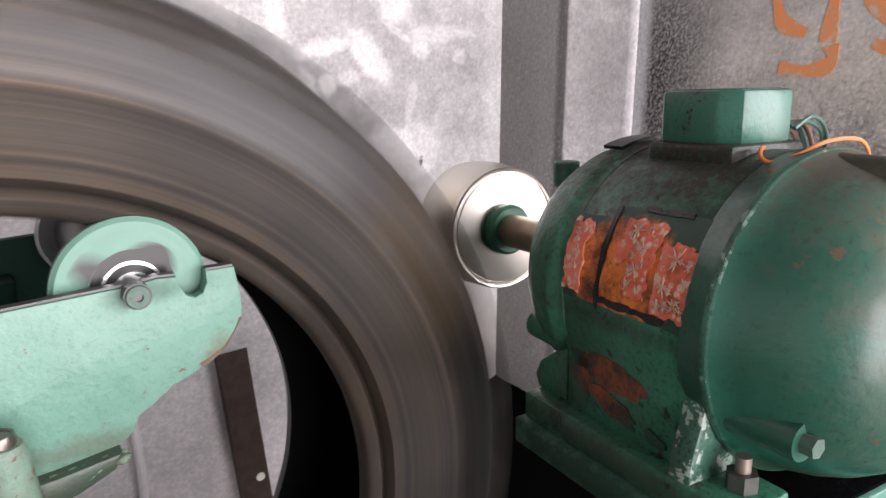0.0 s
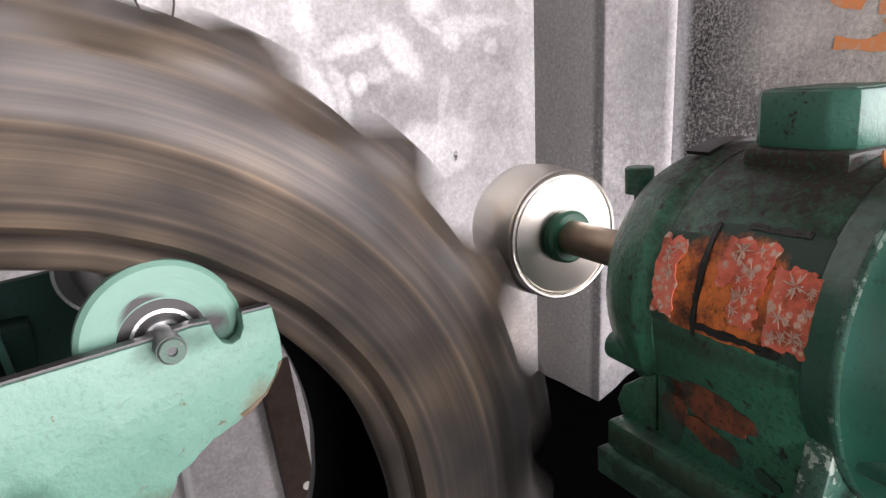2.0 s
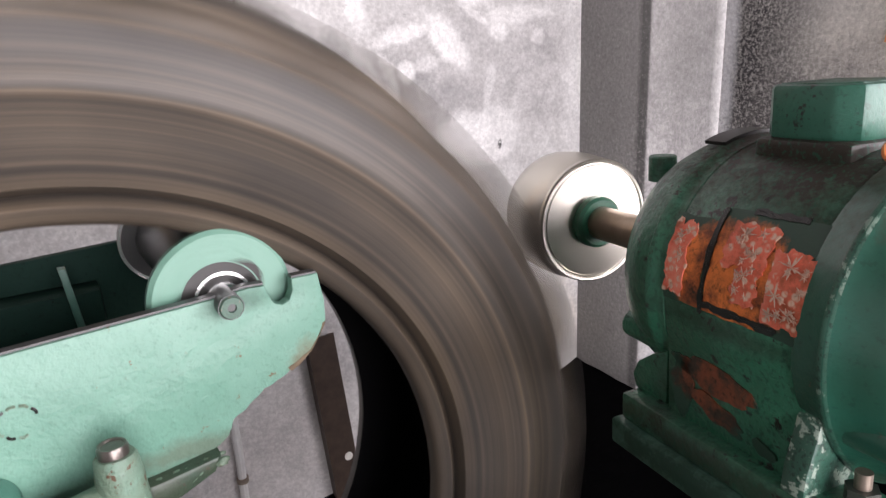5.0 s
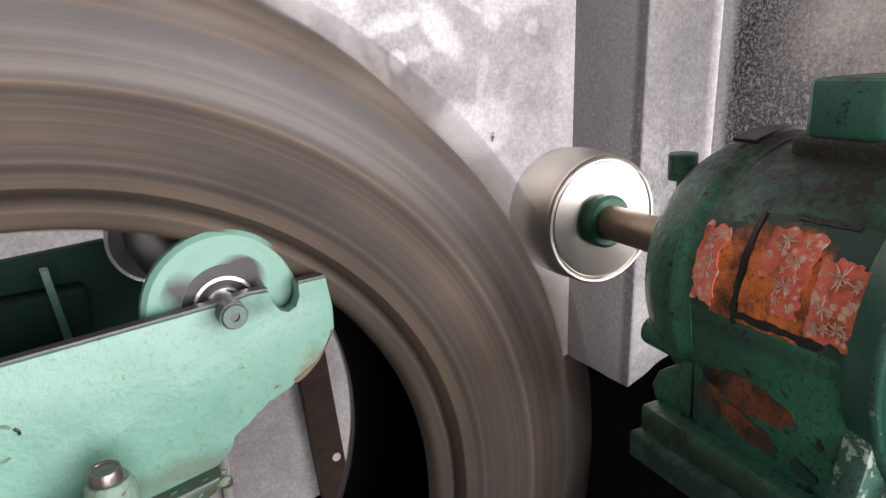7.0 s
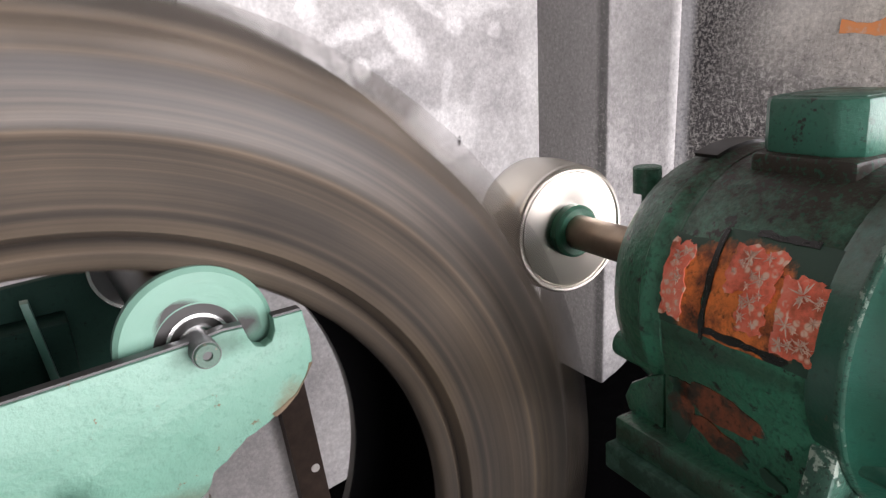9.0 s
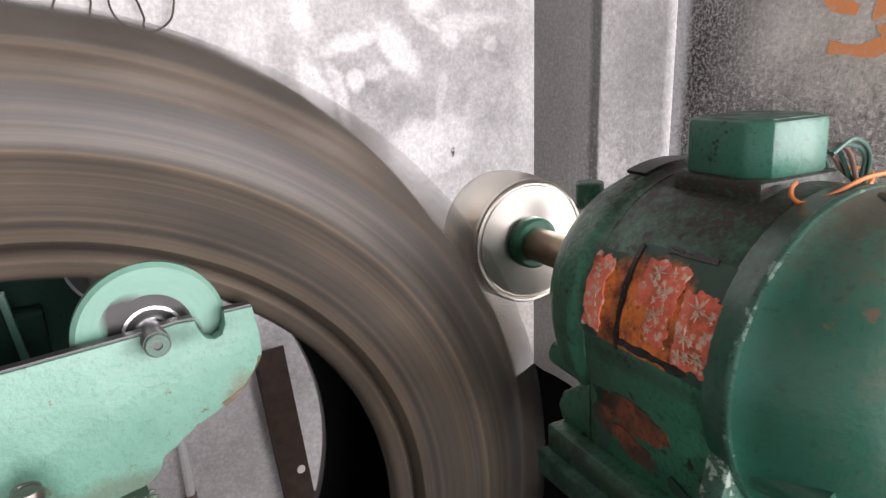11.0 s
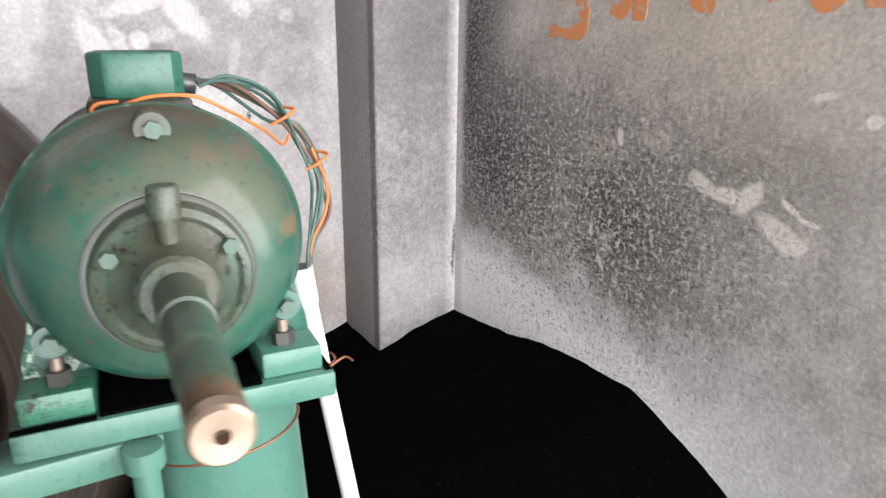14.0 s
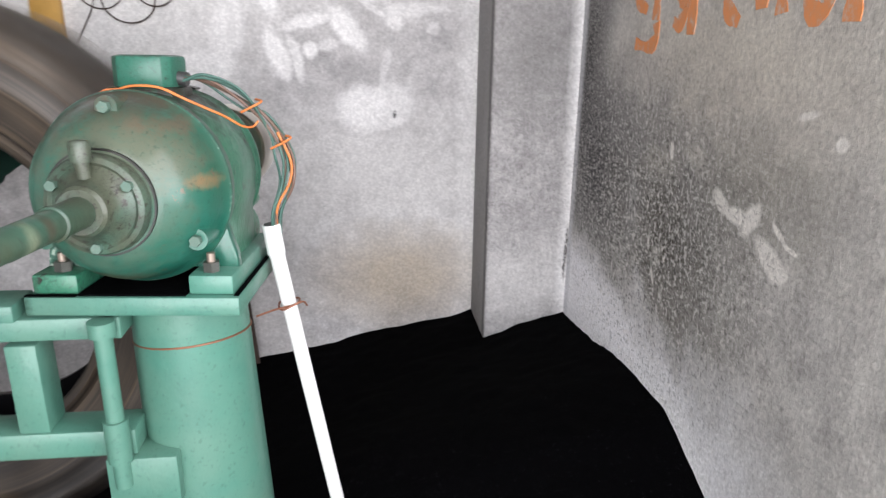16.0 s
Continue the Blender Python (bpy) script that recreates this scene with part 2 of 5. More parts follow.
def rubber():
    m, n, l, b = mat("dusty_worn_tyre_rubber")
    co = n.new("ShaderNodeTexCoord").outputs["Object"]
    flat = n.new("ShaderNodeVectorMath")
    flat.operation = 'MULTIPLY'
    flat.inputs[1].default_value = (1, 0, 1)
    l.new(co, flat.inputs[0])
    ln = n.new("ShaderNodeVectorMath")
    ln.operation = 'LENGTH'
    l.new(flat.outputs[0], ln.inputs[0])
    ring = tex(n, l, ln.outputs["Value"], 38, 4, 0.6)
    t1 = tex(n, l, co, 6, 8, 0.65)
    t2 = tex(n, l, co, 60, 6, 0.7)
    sm = n.new("ShaderNodeMath")
    sm.operation = 'MULTIPLY_ADD'
    sm.inputs[1].default_value = 0.45
    l.new(ring.outputs[0], sm.inputs[0])
    l.new(t1.outputs[0], sm.inputs[2])
    r0 = ramp(n, [(0.42, (0.006, 0.0057, 0.0056)), (0.60, (0.0165, 0.0147, 0.013)), (0.82, (0.066, 0.056, 0.046))])
    l.new(sm.outputs[0], r0.inputs[0])
    t3 = tex(n, l, co, 3.6, 7, 0.7)
    r = ramp(n, [(0.56, (0, 0, 0)), (0.70, (0.6, 0.6, 0.6))])
    l.new(t3.outputs[0], r.inputs[0])
    c = mixc(n, l, r.outputs[0], r0.outputs[0], (0.090, 0.060, 0.032))
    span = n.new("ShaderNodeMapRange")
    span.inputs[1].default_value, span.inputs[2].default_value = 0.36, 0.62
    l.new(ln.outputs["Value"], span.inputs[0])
    # tone rings by radius, darkest in the groove next to the bead
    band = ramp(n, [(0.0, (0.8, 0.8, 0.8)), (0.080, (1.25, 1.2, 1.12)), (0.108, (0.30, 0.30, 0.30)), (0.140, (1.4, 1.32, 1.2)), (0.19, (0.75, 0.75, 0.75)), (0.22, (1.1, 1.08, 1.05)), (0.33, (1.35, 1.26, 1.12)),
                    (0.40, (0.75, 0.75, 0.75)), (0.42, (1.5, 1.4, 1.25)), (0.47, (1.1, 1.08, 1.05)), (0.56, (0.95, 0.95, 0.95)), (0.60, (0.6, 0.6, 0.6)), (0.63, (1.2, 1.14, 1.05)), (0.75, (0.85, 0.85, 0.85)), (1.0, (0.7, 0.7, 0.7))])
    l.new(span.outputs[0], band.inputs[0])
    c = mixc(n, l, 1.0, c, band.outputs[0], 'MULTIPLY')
    scored = tex(n, l, ln.outputs["Value"], 110, 3, 0.6)
    rsc = ramp(n, [(0.36, (0.72, 0.72, 0.73)), (0.52, (1.0, 0.99, 0.97)), (0.64, (1.38, 1.32, 1.26))])
    l.new(scored.outputs[0], rsc.inputs[0])
    c = mixc(n, l, 1.0, c, rsc.outputs[0], 'MULTIPLY')
    patch = tex(n, l, co, 17, 5, 0.6)
    rp = ramp(n, [(0.36, (0.42, 0.42, 0.44)), (0.50, (0.95, 0.93, 0.90)), (0.66, (1.75, 1.66, 1.5))])
    l.new(patch.outputs[0], rp.inputs[0])
    c = mixc(n, l, 1.0, c, rp.outputs[0], 'MULTIPLY')
    # darker on one half of the round than on the other
    half_ = n.new("ShaderNodeVectorMath")
    half_.operation = 'DOT_PRODUCT'
    half_.inputs[1].default_value = (0.99, 0.0, 0.12)
    l.new(co, half_.inputs[0])
    mv = n.new("ShaderNodeMath")
    mv.operation = 'MULTIPLY_ADD'
    mv.inputs[1].default_value = 0.5
    l.new(t3.outputs[0], mv.inputs[0])
    l.new(half_.outputs["Value"], mv.inputs[2])
    halves = n.new("ShaderNodeMapRange")
    halves.inputs[1].default_value, halves.inputs[2].default_value = 0.25, 0.62
    l.new(mv.outputs[0], halves.inputs[0])
    rc = ramp(n, [(0.0, (1.20, 1.16, 1.12)), (1.0, (0.58, 0.58, 0.60))])
    l.new(halves.outputs[0], rc.inputs[0])
    c = mixc(n, l, 1.0, c, rc.outputs[0], 'MULTIPLY')
    for place, size, amount in (((0.463, -0.15, 0.188), (0.040, 0.30, 0.040), 0.50), ((0.480, -0.15, 0.227), (0.028, 0.30, 0.028), 0.4)):
        c = mixc(n, l, soil_shade(n, l, co, place, size, amount), c, (0.19, 0.115, 0.035))
    l.new(c, b.inputs["Base Color"])
    b.inputs["Roughness"].default_value = 0.48
    b.inputs["Specular IOR Level"].default_value = 0.58
    a = n.new("ShaderNodeMath")
    a.operation = 'ADD'
    l.new(t1.outputs[0], a.inputs[0])
    l.new(t2.outputs[0], a.inputs[1])
    bumped(n, l, b, a.outputs[0], 0.4, 0.003)
    return m


RUBBER = rubber()
# liner's black lowered further: the hollow's shade is in the colour
LINER = plain("shade_black_inner_liner", (0.0025, 0.0025, 0.003), 0.9, 0, 0.3, 30, 0.3)
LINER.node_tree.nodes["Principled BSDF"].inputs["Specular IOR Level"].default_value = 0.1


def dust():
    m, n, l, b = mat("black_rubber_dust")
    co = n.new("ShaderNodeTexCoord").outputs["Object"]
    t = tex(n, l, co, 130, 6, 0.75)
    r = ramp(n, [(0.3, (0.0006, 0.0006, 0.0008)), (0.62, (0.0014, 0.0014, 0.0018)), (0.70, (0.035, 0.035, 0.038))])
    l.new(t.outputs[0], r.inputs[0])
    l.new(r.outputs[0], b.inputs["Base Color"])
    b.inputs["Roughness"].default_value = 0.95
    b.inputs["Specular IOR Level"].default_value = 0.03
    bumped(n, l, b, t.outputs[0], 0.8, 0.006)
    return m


DUST = dust()


def plaster(name, light, mid, dark, grain, fleck, relief, patches=(), chaff=0.0):
    """Cement plaster: mottled grey with dark and pale grains, and patches of (place, size, colour, amount, inner edge, outer edge, raggedness, slant); chaff: curled flecks stuck to it."""
    m, n, l, b = mat(name)
    co = n.new("ShaderNodeTexCoord").outputs["Object"]
    t1 = tex(n, l, co, 2.4, 9, 0.62)
    t2 = tex(n, l, co, 11, 9, 0.72)
    t3 = tex(n, l, co, 105, 4, 0.62)
    t5 = tex(n, l, co, 210, 2, 0.6, (1.0, 1.0, 0.6))
    warp = tex(n, l, co, 13, 5, 0.65)
    r1 = ramp(n, [(0.30, dark), (0.48, mid), (0.66, light)])
    l.new(t1.outputs[0], r1.inputs[0])
    r2 = ramp(n, [(0.34, (0.70, 0.69, 0.69)), (0.64, (1.12, 1.12, 1.11))])
    l.new(t2.outputs[0], r2.inputs[0])
    c = mixc(n, l, 1.0, r1.outputs[0], r2.outputs[0], 'MULTIPLY')
    off = n.new("ShaderNodeVectorMath")
    off.operation = 'SUBTRACT'
    off.inputs[1].default_value = (0.5, 0.5, 0.5)
    l.new(warp.outputs["Color"], off.inputs[0])
    ts = tex(n, l, co, 125, 5, 0.75)
    rs = ramp(n, [(0.43, (1.3, 1.3, 1.3)), (0.51, (0.85, 0.85, 0.85)), (0.58, (0.10, 0.10, 0.10))])
    l.new(ts.outputs[0], rs.inputs[0])
    for place, size, colour, amount, e0, e1, rag, *slant in patches:
        push = n.new("ShaderNodeVectorMath")
        push.operation = 'MULTIPLY_ADD'
        push.inputs[1].default_value = (rag, rag, rag)
        l.new(off.outputs[0], push.inputs[0])
        l.new(co, push.inputs[2])
        mp = n.new("ShaderNodeMapping")
        mp.vector_type = 'TEXTURE'
        mp.inputs["Location"].default_value = place
        mp.inputs["Scale"].default_value = size
        if slant:
            mp.inputs["Rotation"].default_value = (radians(slant[0]), 0, 0) if size[0] > 1 else (0, -radians(slant[0]), 0)
        l.new(push.outputs[0], mp.inputs[0])
        g = n.new("ShaderNodeVectorMath")
        g.operation = 'LENGTH'
        l.new(mp.outputs[0], g.inputs[0])
        half = n.new("ShaderNodeMath")
        half.operation = 'MULTIPLY'
        half.inputs[1].default_value = 0.5
        l.new(g.outputs["Value"], half.inputs[0])
        rg = ramp(n, [(e0 * 0.5, (amount,) * 3), (e1 * 0.5, (0, 0, 0))])
        l.new(half.outputs[0], rg.inputs[0])
        worn = mixc(n, l, 0.55, rg.outputs[0], r2.outputs[0], 'MULTIPLY')
        if max(colour) < 0.1:
            worn = mixc(n, l, 0.8, worn, rs.outputs[0], 'MULTIPLY')
        c = mixc(n, l, worn, c, colour)
    lo, hi = 1 - grain, 1 + fleck
    r4 = ramp(n, [(0.34, (lo,) * 3), (0.46, (0.95,) * 3), (0.55, (1.03,) * 3), (0.66, (hi,) * 3)])
    l.new(t3.outputs[0], r4.inputs[0])
    c = mixc(n, l, 1.0, c, r4.outputs[0], 'MULTIPLY')
    r5 = ramp(n, [(0.675 - 0.17 * fleck, (0, 0, 0)), (0.725 - 0.17 * fleck, (min(1.0, fleck * 1.3),) * 3)])
    l.new(t5.outputs[0], r5.inputs[0])
    c = mixc(n, l, r5.outputs[0], c, (0.66, 0.65, 0.63))
    r6 = ramp(n, [(0.25 + 0.3 * grain, (min(1.0, grain * 1.9),) * 3), (0.30 + 0.3 * grain, (0, 0, 0))])
    l.new(t5.outputs[0], r6.inputs[0])
    c = mixc(n, l, r6.outputs[0], c, (0.06, 0.057, 0.055))
    a = n.new("ShaderNodeMath")
    a.operation = 'ADD'
    l.new(t3.outputs[0], a.inputs[0])
    l.new(t2.outputs[0], a.inputs[1])
    height = a.outputs[0]
    if chaff:
        near = n.new("ShaderNodeMapping")
        near.vector_type = 'TEXTURE'
        near.inputs["Location"].default_value, near.inputs["Scale"].default_value = (1.543, 0.78, 0.96), (9, 0.52, 0.32)
        l.new(co, near.inputs[0])
        far = n.new("ShaderNodeVectorMath")
        far.operation = 'LENGTH'
        l.new(near.outputs[0], far.inputs[0])
        thin = n.new("ShaderNodeMapRange")
        thin.inputs[1].default_value, thin.inputs[2].default_value, thin.inputs[3].default_value, thin.inputs[4].default_value = 0.35, 1.45, 1.0, 0.16
        l.new(far.outputs["Value"], thin.inputs[0])
        for scale, squash in ((92, (1.0, 1.1, 0.6)), (112, (1.0, 0.6, 1.2))):
            tf = tex(n, l, co, scale, 2, 0.55, squash)
            tf.inputs["Distortion"].default_value = 0.5
            pale = ramp(n, [(0.600, (0, 0, 0)), (0.630, (chaff,) * 3)])
            l.new(tf.outputs[0], pale.inputs[0])
            c = mixc(n, l, mixc(n, l, 1.0, pale.outputs[0], thin.outputs[0], 'MULTIPLY'), c, (0.74, 0.71, 0.67))
            deep = ramp(n, [(0.365, (chaff,) * 3), (0.395, (0, 0, 0))])
            l.new(tf.outputs[0], deep.inputs[0])
            c = mixc(n, l, mixc(n, l, 1.0, deep.outputs[0], thin.outputs[0], 'MULTIPLY'), c, (0.055, 0.050, 0.047))
            both = n.new("ShaderNodeMath")
            both.operation = 'MULTIPLY_ADD'
            both.inputs[1].default_value = 0.9
            l.new(tf.outputs[0], both.inputs[0])
            l.new(height, both.inputs[2])
            height = both.outputs[0]
    l.new(c, b.inputs["Base Color"])
    b.inputs["Roughness"].default_value = 0.9
    bumped(n, l, b, height, relief, 0.004)
    return m


WHITE, SOOT = (0.86, 0.85, 0.84), (0.050, 0.048, 0.047)
blots = [(0.894, 1.174, 0.078, 0.074, 0, 0.95), (1.000, 1.187, 0.070, 0.057, -55, 0.55), (0.855, 1.420, 0.081, 0.036, -49, 0.95), (0.727, 1.442, 0.076, 0.023, 12, 0.8), (0.616, 1.513, 0.068, 0.027, -80, 0.85),
         (0.634, 1.340, 0.083, 0.029, -72, 0.9), (0.690, 1.330, 0.076, 0.019, -74, 0.75), (0.736, 1.357, 0.027, 0.025, 0, 0.95), (0.792, 1.372, 0.033, 0.018, 20, 0.6), (0.928, 1.549, 0.048, 0.042, 0, 0.85),
         (1.054, 1.481, 0.101, 0.021, 4, 0.5), (1.004, 1.441, 0.028, 0.024, 0, 0.7), (1.131, 1.427, 0.022, 0.021, 0, 0.45), (0.546, 1.569, 0.050, 0.024, -7, 0.8), (0.868, 1.572, 0.031, 0.023, 0, 0.7),
         (0.937, 1.488, 0.052, 0.010, -31, 0.5), (0.482, 1.422, 0.120, 0.050, -100, 0.6), (0.400, 1.300, 0.090, 0.050, 0, 0.7), (0.975, 1.300, 0.070, 0.012, 75, 0.35), (0.960, 1.120, 0.090, 0.018, 12, 0.4)]
WALL_BACK = plaster("grey_cement_plaster_with_whitewash", (0.64, 0.63, 0.63), (0.55, 0.54, 0.54), (0.45, 0.44, 0.44), 0.13, 0.14, 0.25,
                    [((0.10, 1.53, 1.75), (0.60, 9, 0.75), (0.82, 0.81, 0.79), 0.8, 0.3, 1.2, 0.25), ((1.33, 1.53, 1.3), (0.13, 9, 30), WHITE, 0.8, 0.3, 1.0, 0.02),
                     ((0.32, 1.53, 0.45), (0.34, 9, 0.36), (0.36, 0.33, 0.31), 0.45, 0.3, 1.2, 0.15), ((0.95, 1.53, 0.92), (0.42, 9, 0.30), (0.74, 0.73, 0.715), 0.7, 0.3, 1.25, 0.12), ((1.02, 1.53, 0.58), (0.34, 9, 0.22), (0.46, 0.38, 0.27), 0.7, 0.3, 1.1, 0.12)]
                    + [((u, 1.53, v), (ru, 9, rv), WHITE, k, 0.70, 1.22, 0.045, turn_) for u, v, ru, rv, turn_, k in blots]
                    + [((1.002, 1.53, 1.153), (0.008, 9, 0.016), SOOT, 0.9, 0.5, 1.0, 0.02)])
smears = [(0.387, 1.122, 0.037, 0.018, 29), (0.330, 1.110, 0.042, 0.016, 0), (0.288, 1.114, 0.044, 0.019, -56), (0.218, 1.067, 0.054, 0.023, 25), (0.190, 1.050, 0.028, 0.014, -30), (0.204, 1.114, 0.026, 0.006, 27), (0.172, 1.098, 0.020, 0.005, 10),
          (0.183, 1.303, 0.026, 0.007, -17), (0.100, 1.270, 0.014, 0.012, 0), (0.678, 0.958, 0.024, 0.007, 83), (0.636, 0.890, 0.024, 0.005, 62), (0.610, 1.180, 0.022, 0.009, 80)]
VIOLET_SOOT, BROWN_SOOT = (0.040, 0.037, 0.041), (0.065, 0.056, 0.042)
WALL_SIDE = plaster("sooty_spattered_cement_plaster", (0.55, 0.53, 0.50), (0.47, 0.455, 0.43), (0.36, 0.345, 0.335), 0.14, 0.20, 0.34,
                    [((1.543, 0.45, 1.36), (9, 0.55, 0.18), (0.56, 0.51, 0.42), 0.6, 0.3, 1.2, 0.2),
                     ((1.543, 0.86, 1.22), (9, 0.50, 0.14), (0.20, 0.19, 0.19), 0.6, 0.2, 1.4, 0.3),
                     ((1.543, 1.07, 1.04), (9, 0.24, 0.22), VIOLET_SOOT, 1.0, 0.20, 1.45, 0.22),
                     ((1.543, 0.60, 0.99), (9, 0.30, 0.20), BROWN_SOOT, 0.85, 0.20, 1.45, 0.30),
                     ((1.543, 0.52, 0.76), (9, 0.22, 0.16), (0.20, 0.18, 0.15), 0.5, 0.2, 1.2, 0.25),
                     ((1.543, 0.25, 1.16), (9, 0.22, 0.12), (0.20, 0.185, 0.15), 0.6, 0.2, 1.3, 0.25),
                     ((1.543, 1.20, 1.36), (9, 0.17, 0.42), VIOLET_SOOT, 0.95, 0.10, 1.35, 0.12),
                     ((1.543, 0.80, 1.02), (9, 0.045, 0.15), (0.40, 0.39, 0.38), 0.55, 0.2, 1.2, 0.16),
                     ((1.543, 0.66, 1.14), (9, 0.10, 0.045), (0.46, 0.43, 0.38), 0.6, 0.2, 1.1, 0.15),
                     ((1.543, 0.62, 0.94), (9, 0.030, 0.030), (0.50, 0.48, 0.44), 0.7, 0.3, 1.1, 0.1),
                     # whitish plaster above the heap, made paler still for the light falling there
                     ((1.543, 1.10, 0.62), (9, 0.34, 0.17), (0.95, 0.94, 0.96), 1.4, 0.55, 1.35, 0.14),
                     ((1.543, 0.76, 0.58), (9, 0.32, 0.17), (0.95, 0.94, 0.96), 1.3, 0.3, 1.5, 0.18),
                     ((1.543, 0.34, 0.54), (9, 0.38, 0.26), (0.74, 0.74, 0.76), 0.9, 0.3, 1.2, 0.2),
                     ((1.543, 0.52, 0.50), (9, 0.24, 0.18), (0.92, 0.91, 0.92), 1.3, 0.5, 1.3, 0.16),
                     ((1.543, 0.71, 0.83), (9, 0.05, 0.05), (0.78, 0.77, 0.77), 0.8, 0.2, 1.1, 0.12),
                     ((1.543, 1.255, 0.95), (9, 0.030, 30), (0.62, 0.62, 0.64), 0.8, 0.3, 1.1, 0.02),
                     ((1.543, 0.52, 1.19), (9, 0.06, 0.03), (0.50, 0.47, 0.42), 0.7, 0.3, 1.1, 0.1)]
                    + [((1.543, u, v), (9, ru, rv), (0.74, 0.71, 0.66), 1.0, 0.70, 1.12, 0.022, turn_) for u, v, ru, rv, turn_ in smears], 0.70)
PILLAR = plaster("grey_cement_pillar", (0.44, 0.43, 0.43), (0.38, 0.37, 0.37), (0.31, 0.30, 0.30), 0.16, 0.16, 0.28,
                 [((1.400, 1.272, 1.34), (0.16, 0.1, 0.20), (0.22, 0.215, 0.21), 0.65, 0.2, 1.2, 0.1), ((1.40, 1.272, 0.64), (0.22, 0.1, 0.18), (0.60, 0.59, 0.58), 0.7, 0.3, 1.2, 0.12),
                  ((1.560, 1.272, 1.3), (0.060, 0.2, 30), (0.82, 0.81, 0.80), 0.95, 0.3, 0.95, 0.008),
                  # west face and its front edge darkened: their shade is in the colour
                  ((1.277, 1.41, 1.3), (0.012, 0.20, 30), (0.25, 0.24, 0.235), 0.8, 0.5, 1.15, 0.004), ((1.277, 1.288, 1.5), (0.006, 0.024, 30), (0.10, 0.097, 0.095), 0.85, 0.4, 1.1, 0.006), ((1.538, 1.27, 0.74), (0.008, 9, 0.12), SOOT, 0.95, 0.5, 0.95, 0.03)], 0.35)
CONCRETE = plaster("dusty_concrete", (0.30, 0.29, 0.28), (0.22, 0.21, 0.20), (0.12, 0.115, 0.11), 0.5, 0.1, 1.0)
FLOOR = plaster("rubber_blackened_concrete", (0.11, 0.10, 0.09), (0.07, 0.065, 0.058), (0.035, 0.033, 0.03), 0.5, 0.1, 1.0)
# pale so that the unseen west wall bounces light onto the motor's side
BOUNCE_PALE = plaster("pale_bounce_plaster", (0.72, 0.71, 0.69), (0.66, 0.65, 0.63), (0.55, 0.54, 0.52), 0.2, 0.1, 0.4)
PATCH = plain("pale_paint_dab", (0.60, 0.58, 0.54), 0.7, 0, 0.2, 60, 0.2)


def orange_paint():
    m, n, l, b = mat("faded_orange_brush_paint")
    co = n.new("ShaderNodeTexCoord").outputs["Object"]
    t = tex(n, l, co, 26, 8, 0.7)
    r = ramp(n, [(0.36, (0.56, 0.44, 0.36)), (0.48, (0.66, 0.28, 0.12)), (0.68, (0.76, 0.27, 0.085))])
    l.new(t.outputs[0], r.inputs[0])
    l.new(r.outputs[0], b.inputs["Base Color"])
    b.inputs["Roughness"].default_value = 0.85
    return m


ORANGE = orange_paint()


def primer(name, strong, deep, place, size, rag):
    """Primer laid bare where the enamel has flaked: broken islands that thin out to green."""
    m, n, l, b = mat(name)
    co = n.new("ShaderNodeTexCoord").outputs["Object"]
    t = tex(n, l, co, 22, 9, 0.72)
    r = ramp(n, [(0.36, (0.022, 0.018, 0.013)), (0.45, deep), (0.55, strong), (0.70, tuple(min(1.0, v * 1.35) for v in strong))])
    l.new(t.outputs[0], r.inputs[0])
    fine = tex(n, l, co, 150, 4, 0.7)
    rf = ramp(n, [(0.33, (0.25, 0.25, 0.25)), (0.46, (1, 1, 1))])
    l.new(fine.outputs[0], rf.inputs[0])
    c = mixc(n, l, 1.0, r.outputs[0], rf.outputs[0], 'MULTIPLY')
    c = mixc(n, l, soil_shade(n, l, co, place, size, 1.0, rag, 0.85, 1.0), (0.020, 0.056, 0.037), c)
    l.new(c, b.inputs["Base Color"])
    b.inputs["Roughness"].default_value = 0.5
    bumped(n, l, b, t.outputs[0], 0.5, 0.002)
    return m


PRIMER = primer("worn_orange_red_primer", (0.80, 0.21, 0.045), (0.32, 0.080, 0.024), (-0.13, 0.003, 0.034), (9, 0.066, 0.050), 0.14)
FADED = primer("rubbed_orange_primer", (0.20, 0.055, 0.024), (0.045, 0.026, 0.016), (-0.134, 0.018, -0.070), (9, 0.050, 0.038), 0.45)
def transfer():
    m, n, l, b = mat("red_flower_transfer")
    co = n.new("ShaderNodeTexCoord").outputs["Object"]
    t = tex(n, l, co, 24, 7, 0.7)
    r = ramp(n, [(0.36, (0.36, 0.08, 0.03)), (0.50, (0.82, 0.17, 0.10)), (0.66, (0.88, 0.30, 0.21))])
    l.new(t.outputs[0], r.inputs[0])
    v = n.new("ShaderNodeTexVoronoi")
    v.inputs["Scale"].default_value = 125
    l.new(co, v.inputs["Vector"])
    rv = ramp(n, [(0.28, (0.9, 0.9, 0.9)), (0.44, (0, 0, 0))])
    l.new(v.outputs["Distance"], rv.inputs[0])
    t2 = tex(n, l, co, 60, 3, 0.6)
    r2 = ramp(n, [(0.45, (0, 0, 0)), (0.53, (1, 1, 1))])
    l.new(t2.outputs[0], r2.inputs[0])
    k = mixc(n, l, 1.0, rv.outputs[0], r2.outputs[0], 'MULTIPLY')
    c = mixc(n, l, k, r.outputs[0], (0.76, 0.55, 0.42))
    l.new(c, b.inputs["Base Color"])
    b.inputs["Roughness"].default_value = 0.5
    bumped(n, l, b, t.outputs[0], 0.4, 0.001)
    return m


PINK = transfer()
PETAL = plain("cream_flower_print", (0.66, 0.43, 0.33), 0.55, 0, 0.6, 220, 0.2)


# ---- mesh helpers ----
def bm_new():
    return bmesh.new()


